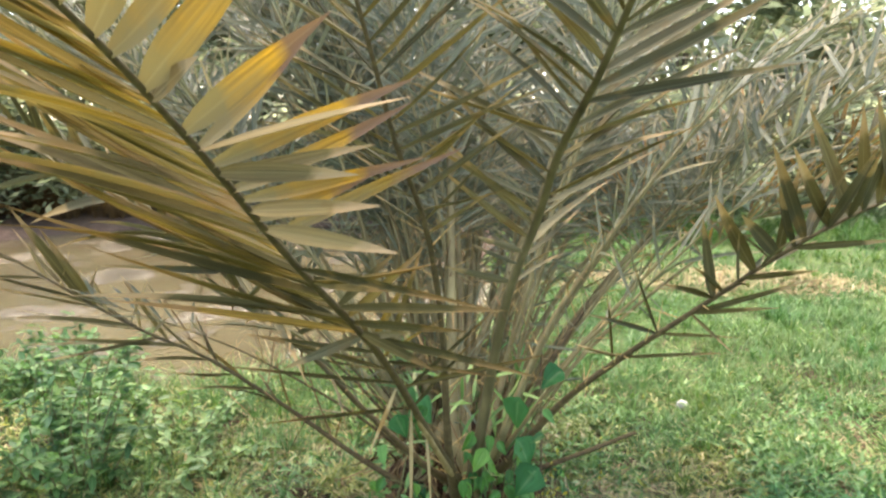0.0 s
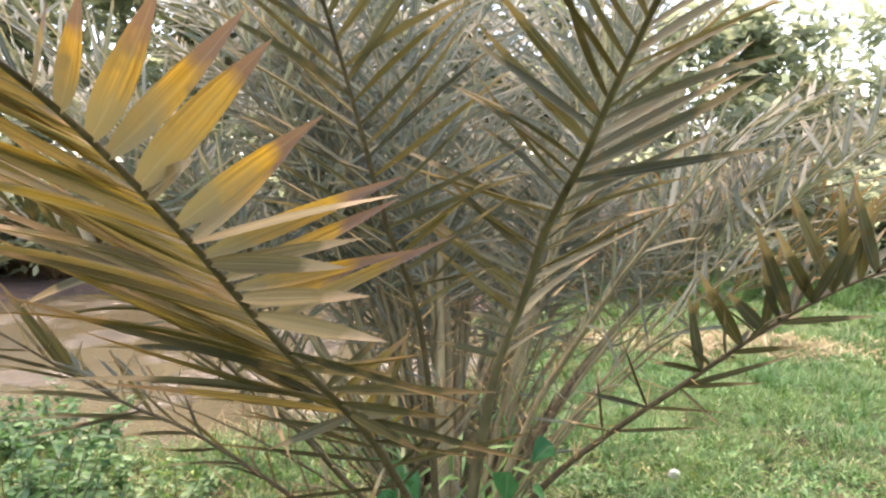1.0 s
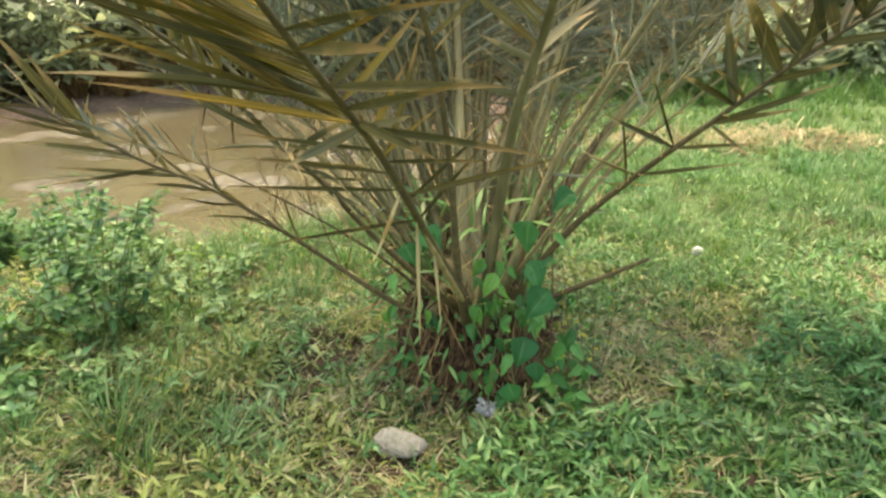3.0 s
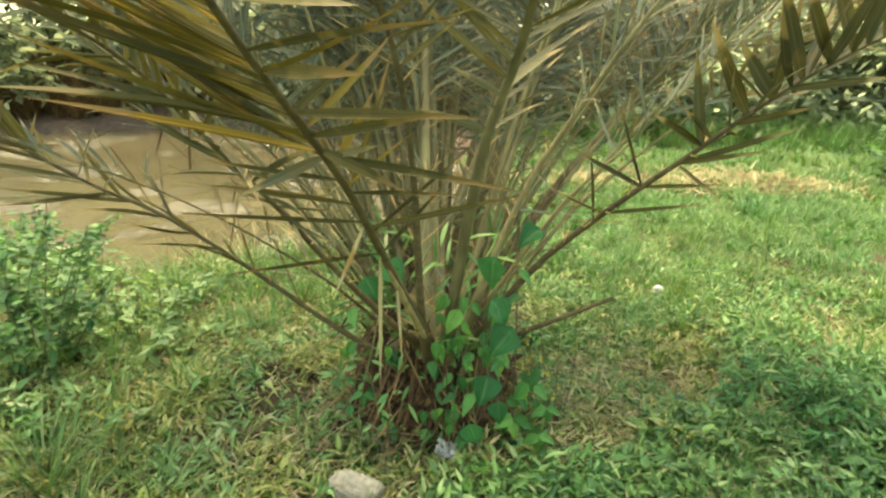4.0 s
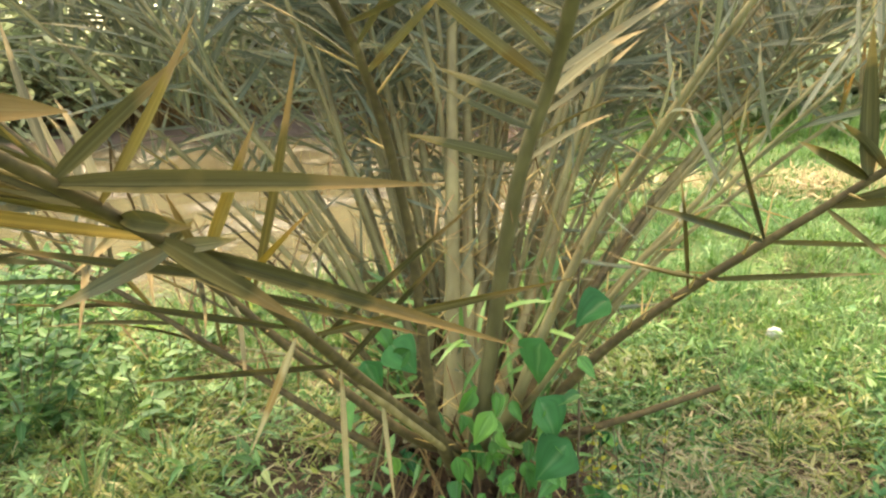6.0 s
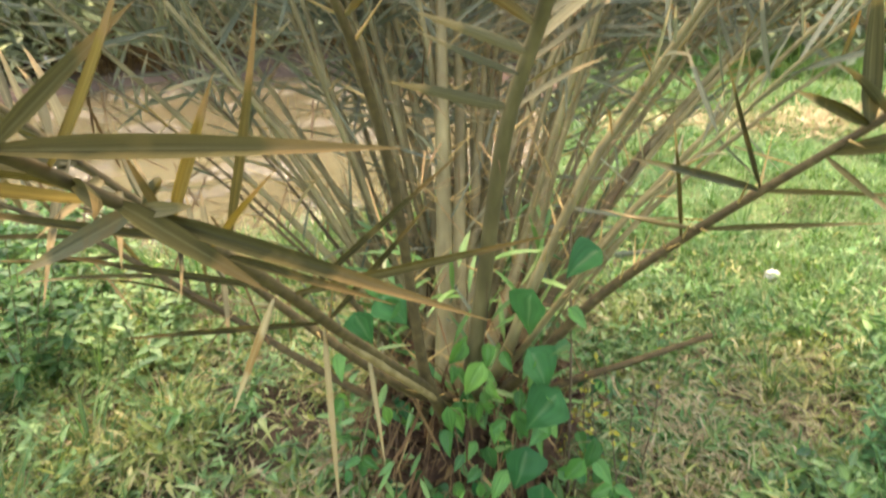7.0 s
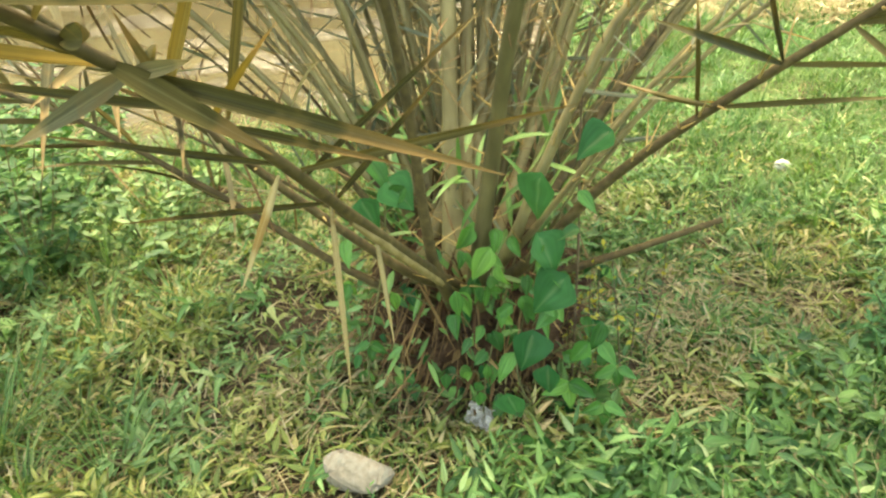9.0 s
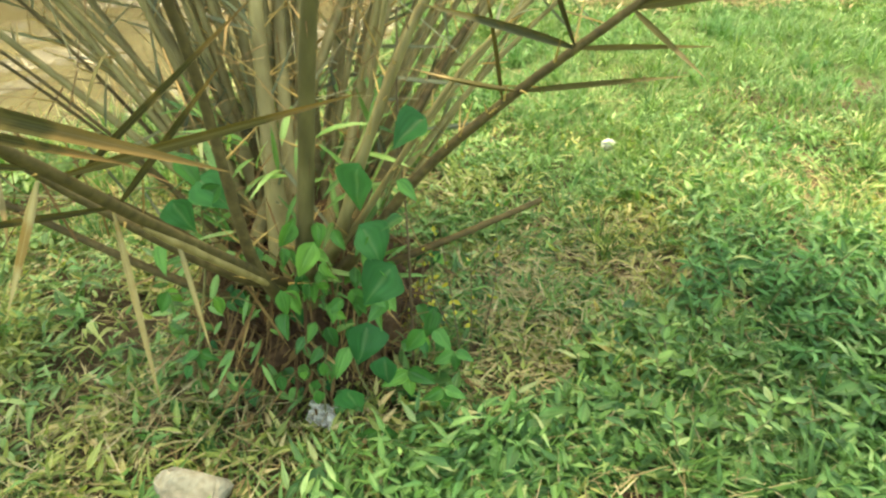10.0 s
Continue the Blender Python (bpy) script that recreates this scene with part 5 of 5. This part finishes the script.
def weed(name, at, tall, spread, stems, per, size, mat, seed, label, category, aspect=0.42):
    """A leafy weed: several stems from one root, each with leaves all along."""
    g = np.random.default_rng(seed)
    z0 = float(height(at[0], at[1]))
    root = thing(name, (at[0], at[1], z0), label, category)
    for k in range(stems):
        a = g.uniform(0, 6.283)
        r = spread * math.sqrt(g.uniform(0, 1))
        top = np.array((at[0] + r * math.cos(a), at[1] + r * math.sin(a), z0 + tall * g.uniform(0.55, 1.05) * (1 - 0.35 * r / spread)))
        foot = np.array((at[0] + 0.35 * r * math.cos(a), at[1] + 0.35 * r * math.sin(a), z0 - 0.01))
        line = smooth_line([foot, (foot + top) / 2 + g.normal(0, 0.03, 3), top], 14)
        stem = part("stem", mesh_of("stem", *tube(line, np.linspace(0.005, 0.0015, 14), 5)[:2]), m_stem, root)
        u = g.uniform(0.12, 1, per)
        p = line[(u * 13).astype(int)]
        a = g.uniform(0, 6.283, per)
        way = np.stack([np.cos(a), np.sin(a), g.uniform(-0.3, 0.7, per)], 1)
        nor = np.stack([g.normal(0, 0.35, per), g.normal(0, 0.35, per), np.ones(per)], 1)
        ln = size * g.uniform(0.5, 1.2, per)
        data = leaves(p, way, nor, ln, ln * aspect, g.normal(-0.2, 0.15, per), segs=4)
        part("foliage", mesh_of("foliage", data[0], data[1], mat, data[2]), None, stem, kind="stuff")
    return root


weed("tall_weed", (-1.58, 2.55), 0.82, 0.34, 20, 42, 0.066, m_weed, 61, "tall leafy green weed standing beside the pond", "weed")
weed("low_weed", (-2.0, 2.35), 0.55, 0.5, 24, 32, 0.075, m_weed, 62, "bushy green weed with broad leaves on the bank", "weed")
weed("low_weed", (-1.25, 2.9), 0.34, 0.46, 26, 28, 0.06, m_teal, 63, "low spreading green weed on the bank", "weed")
weed("low_weed", (-1.75, 3.1), 0.45, 0.36, 22, 50, 0.06, m_cover, 66, "pale green weed growing on the pond bank", "weed")
weed("low_weed", (-1.45, 2.0), 0.17, 0.32, 20, 30, 0.06, m_cover, 67, "low leafy weed among creeping plants", "weed")
weed("low_weed", (1.42, 2.38), 0.22, 0.42, 28, 40, 0.06, m_blue_weed, 64, "low dark blue-green leafy plant in the grass", "weed", 0.22)
weed("low_weed", (1.05, 2.0), 0.13, 0.34, 26, 34, 0.045, m_cover, 65, "low broad-leaved plant among creeping leaves", "weed")
weed("low_weed", (1.55, 1.75), 0.12, 0.34, 24, 30, 0.042, m_weed, 68, "low green plant among creeping leaves", "weed")

for k, (x, y, h, r) in enumerate(((-1.25, 2.24, 0.17, 0.36), (-0.82, 2.12, 0.11, 0.34), (-0.95, 2.72, 0.13, 0.36), (-0.6, 1.74, 0.08, 0.28))):
    weed("low_weed", (x, y), h, r, 22, 22, 0.055, m_teal, 90 + k, "low pale green weed with long pointed leaves", "weed", 0.26)
for k, (x, y, h, r) in enumerate(((0.62, 1.72, 0.08, 0.22), (0.3, 1.66, 0.07, 0.16), (1.2, 1.68, 0.1, 0.26))):
    weed("low_weed", (x, y), h, r, 18, 26, 0.04, m_weed, 95 + k, "low bright green plant with small broad leaves", "weed", 0.5)
weed("sapling", (4.75, 7.1), 0.95, 0.28, 7, 24, 0.12, m_weed, 69, "small sapling with reddish stems and bright green leaves", "sapling")
for k, (x, y) in enumerate(((-2.6, 3.4), (-2.9, 2.6), (-2.3, 3.9))):
    weed("low_weed", (x, y), 0.5, 0.5, 24, 40, 0.07, m_cover if k == 1 else m_weed, 80 + k, "pale green weed growing on the pond bank" if k == 1 else "leafy green weed beside the pond", "weed")

# ---------------------------------------------------------------- bushes and trees behind
def bush(name, at, radius, tall, count, size, mat, seed, label, category, trunk=0.0, group=""):
    """Branches from one root and a crown of many leaves set in clumps, with gaps."""
    g = np.random.default_rng(seed)
    z0 = float(height(at[0], at[1]))
    root = thing(name, (at[0], at[1], z0), label, category, group)
    low = z0 + trunk
    if trunk:
        line = smooth_line([(at[0], at[1], z0 - 0.05), (at[0] + g.normal(0, 0.1), at[1], z0 + trunk * 0.5), (at[0] + g.normal(0, 0.15), at[1], low + tall * 0.4)], 14)
        part("trunk", mesh_of("trunk", *tube(line, np.linspace(0.05, 0.03, 14) * (trunk + tall) / 3, 10, 1, 0.05)[:2]), m_bark, root)
    clumps = []
    for k in range(int(14 + radius * 8)):
        a = g.uniform(0, 6.283)
        r = radius * math.sqrt(g.uniform(0.02, 1))
        h = low + tall * g.uniform(0.08, 1.0) * (1 - 0.45 * (r / radius) ** 2)
        c = np.array((at[0] + r * math.cos(a), at[1] + r * math.sin(a), h))
        foot = np.array((at[0] + g.normal(0, 0.08), at[1] + g.normal(0, 0.08), z0 + trunk * g.uniform(0.5, 1)))
        limb = tube(smooth_line([foot, (foot * 0.45 + c * 0.55) + g.normal(0, 0.08, 3), c], 8), np.linspace(0.022, 0.006, 8) * (1 + trunk * 0.3), 5)
        part("branch", mesh_of("branch", *limb[:2]), m_bark, root)
        clumps.append(c)
    n = count
    c = np.array(clumps)[g.integers(len(clumps), size=n)]
    p = c + g.normal(0, 1, (n, 3)) * radius * np.array((0.2, 0.2, 0.15)) * g.uniform(0.3, 1.2, (n, 1))
    p[:, 2] = np.maximum(p[:, 2], z0 + 0.03)
    a = g.uniform(0, 6.283, n)
    way = np.stack([np.cos(a), np.sin(a), g.uniform(-0.8, 0.6, n)], 1)
    nor = np.stack([g.normal(0, 0.5, n), g.normal(0, 0.5, n), np.ones(n)], 1)
    ln = size * g.uniform(0.6, 1.3, n)
    data = leaves(p, way, nor, ln, ln * 0.38, g.normal(-0.15, 0.15, n), segs=2, plain=True)
    part("crown", mesh_of("crown", data[0], data[1], mat, data[2]), None, root, kind="stuff")
    return root


# pale marks the crowns whose leaf colour holds the most haze
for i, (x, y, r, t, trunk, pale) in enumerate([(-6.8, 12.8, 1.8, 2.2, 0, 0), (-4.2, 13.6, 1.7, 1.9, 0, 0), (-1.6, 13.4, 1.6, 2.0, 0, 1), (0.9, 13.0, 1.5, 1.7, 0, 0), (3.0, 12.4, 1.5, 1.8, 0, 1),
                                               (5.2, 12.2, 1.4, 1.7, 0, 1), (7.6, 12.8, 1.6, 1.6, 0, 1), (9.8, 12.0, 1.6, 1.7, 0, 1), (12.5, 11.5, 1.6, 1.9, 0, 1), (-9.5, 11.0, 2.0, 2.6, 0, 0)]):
    bush("bush", (x, y), r * 1.15, t * 1.35, 7000, 0.27, m_bush_hazed if pale else m_bush, 200 + i, "yellow-green leafy bush on the far side" if pale else "dark green leafy bush on the far bank", "bush", group="bushes on the far side")
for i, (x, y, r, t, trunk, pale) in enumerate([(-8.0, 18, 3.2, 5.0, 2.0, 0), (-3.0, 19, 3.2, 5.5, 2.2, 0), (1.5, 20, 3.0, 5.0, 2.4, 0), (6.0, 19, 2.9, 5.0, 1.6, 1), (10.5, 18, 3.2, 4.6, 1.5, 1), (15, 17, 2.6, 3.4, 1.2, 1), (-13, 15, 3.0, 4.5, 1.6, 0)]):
    bush("tree", (x, y), r * 1.15, t * 1.15, 8000, 0.46, m_bush_hazed if pale else m_bush, 300 + i, "leafy green tree behind the pond" if not pale else "green leafy tree beyond the grass, paled by painted haze", "tree", trunk, group="trees behind the pond")
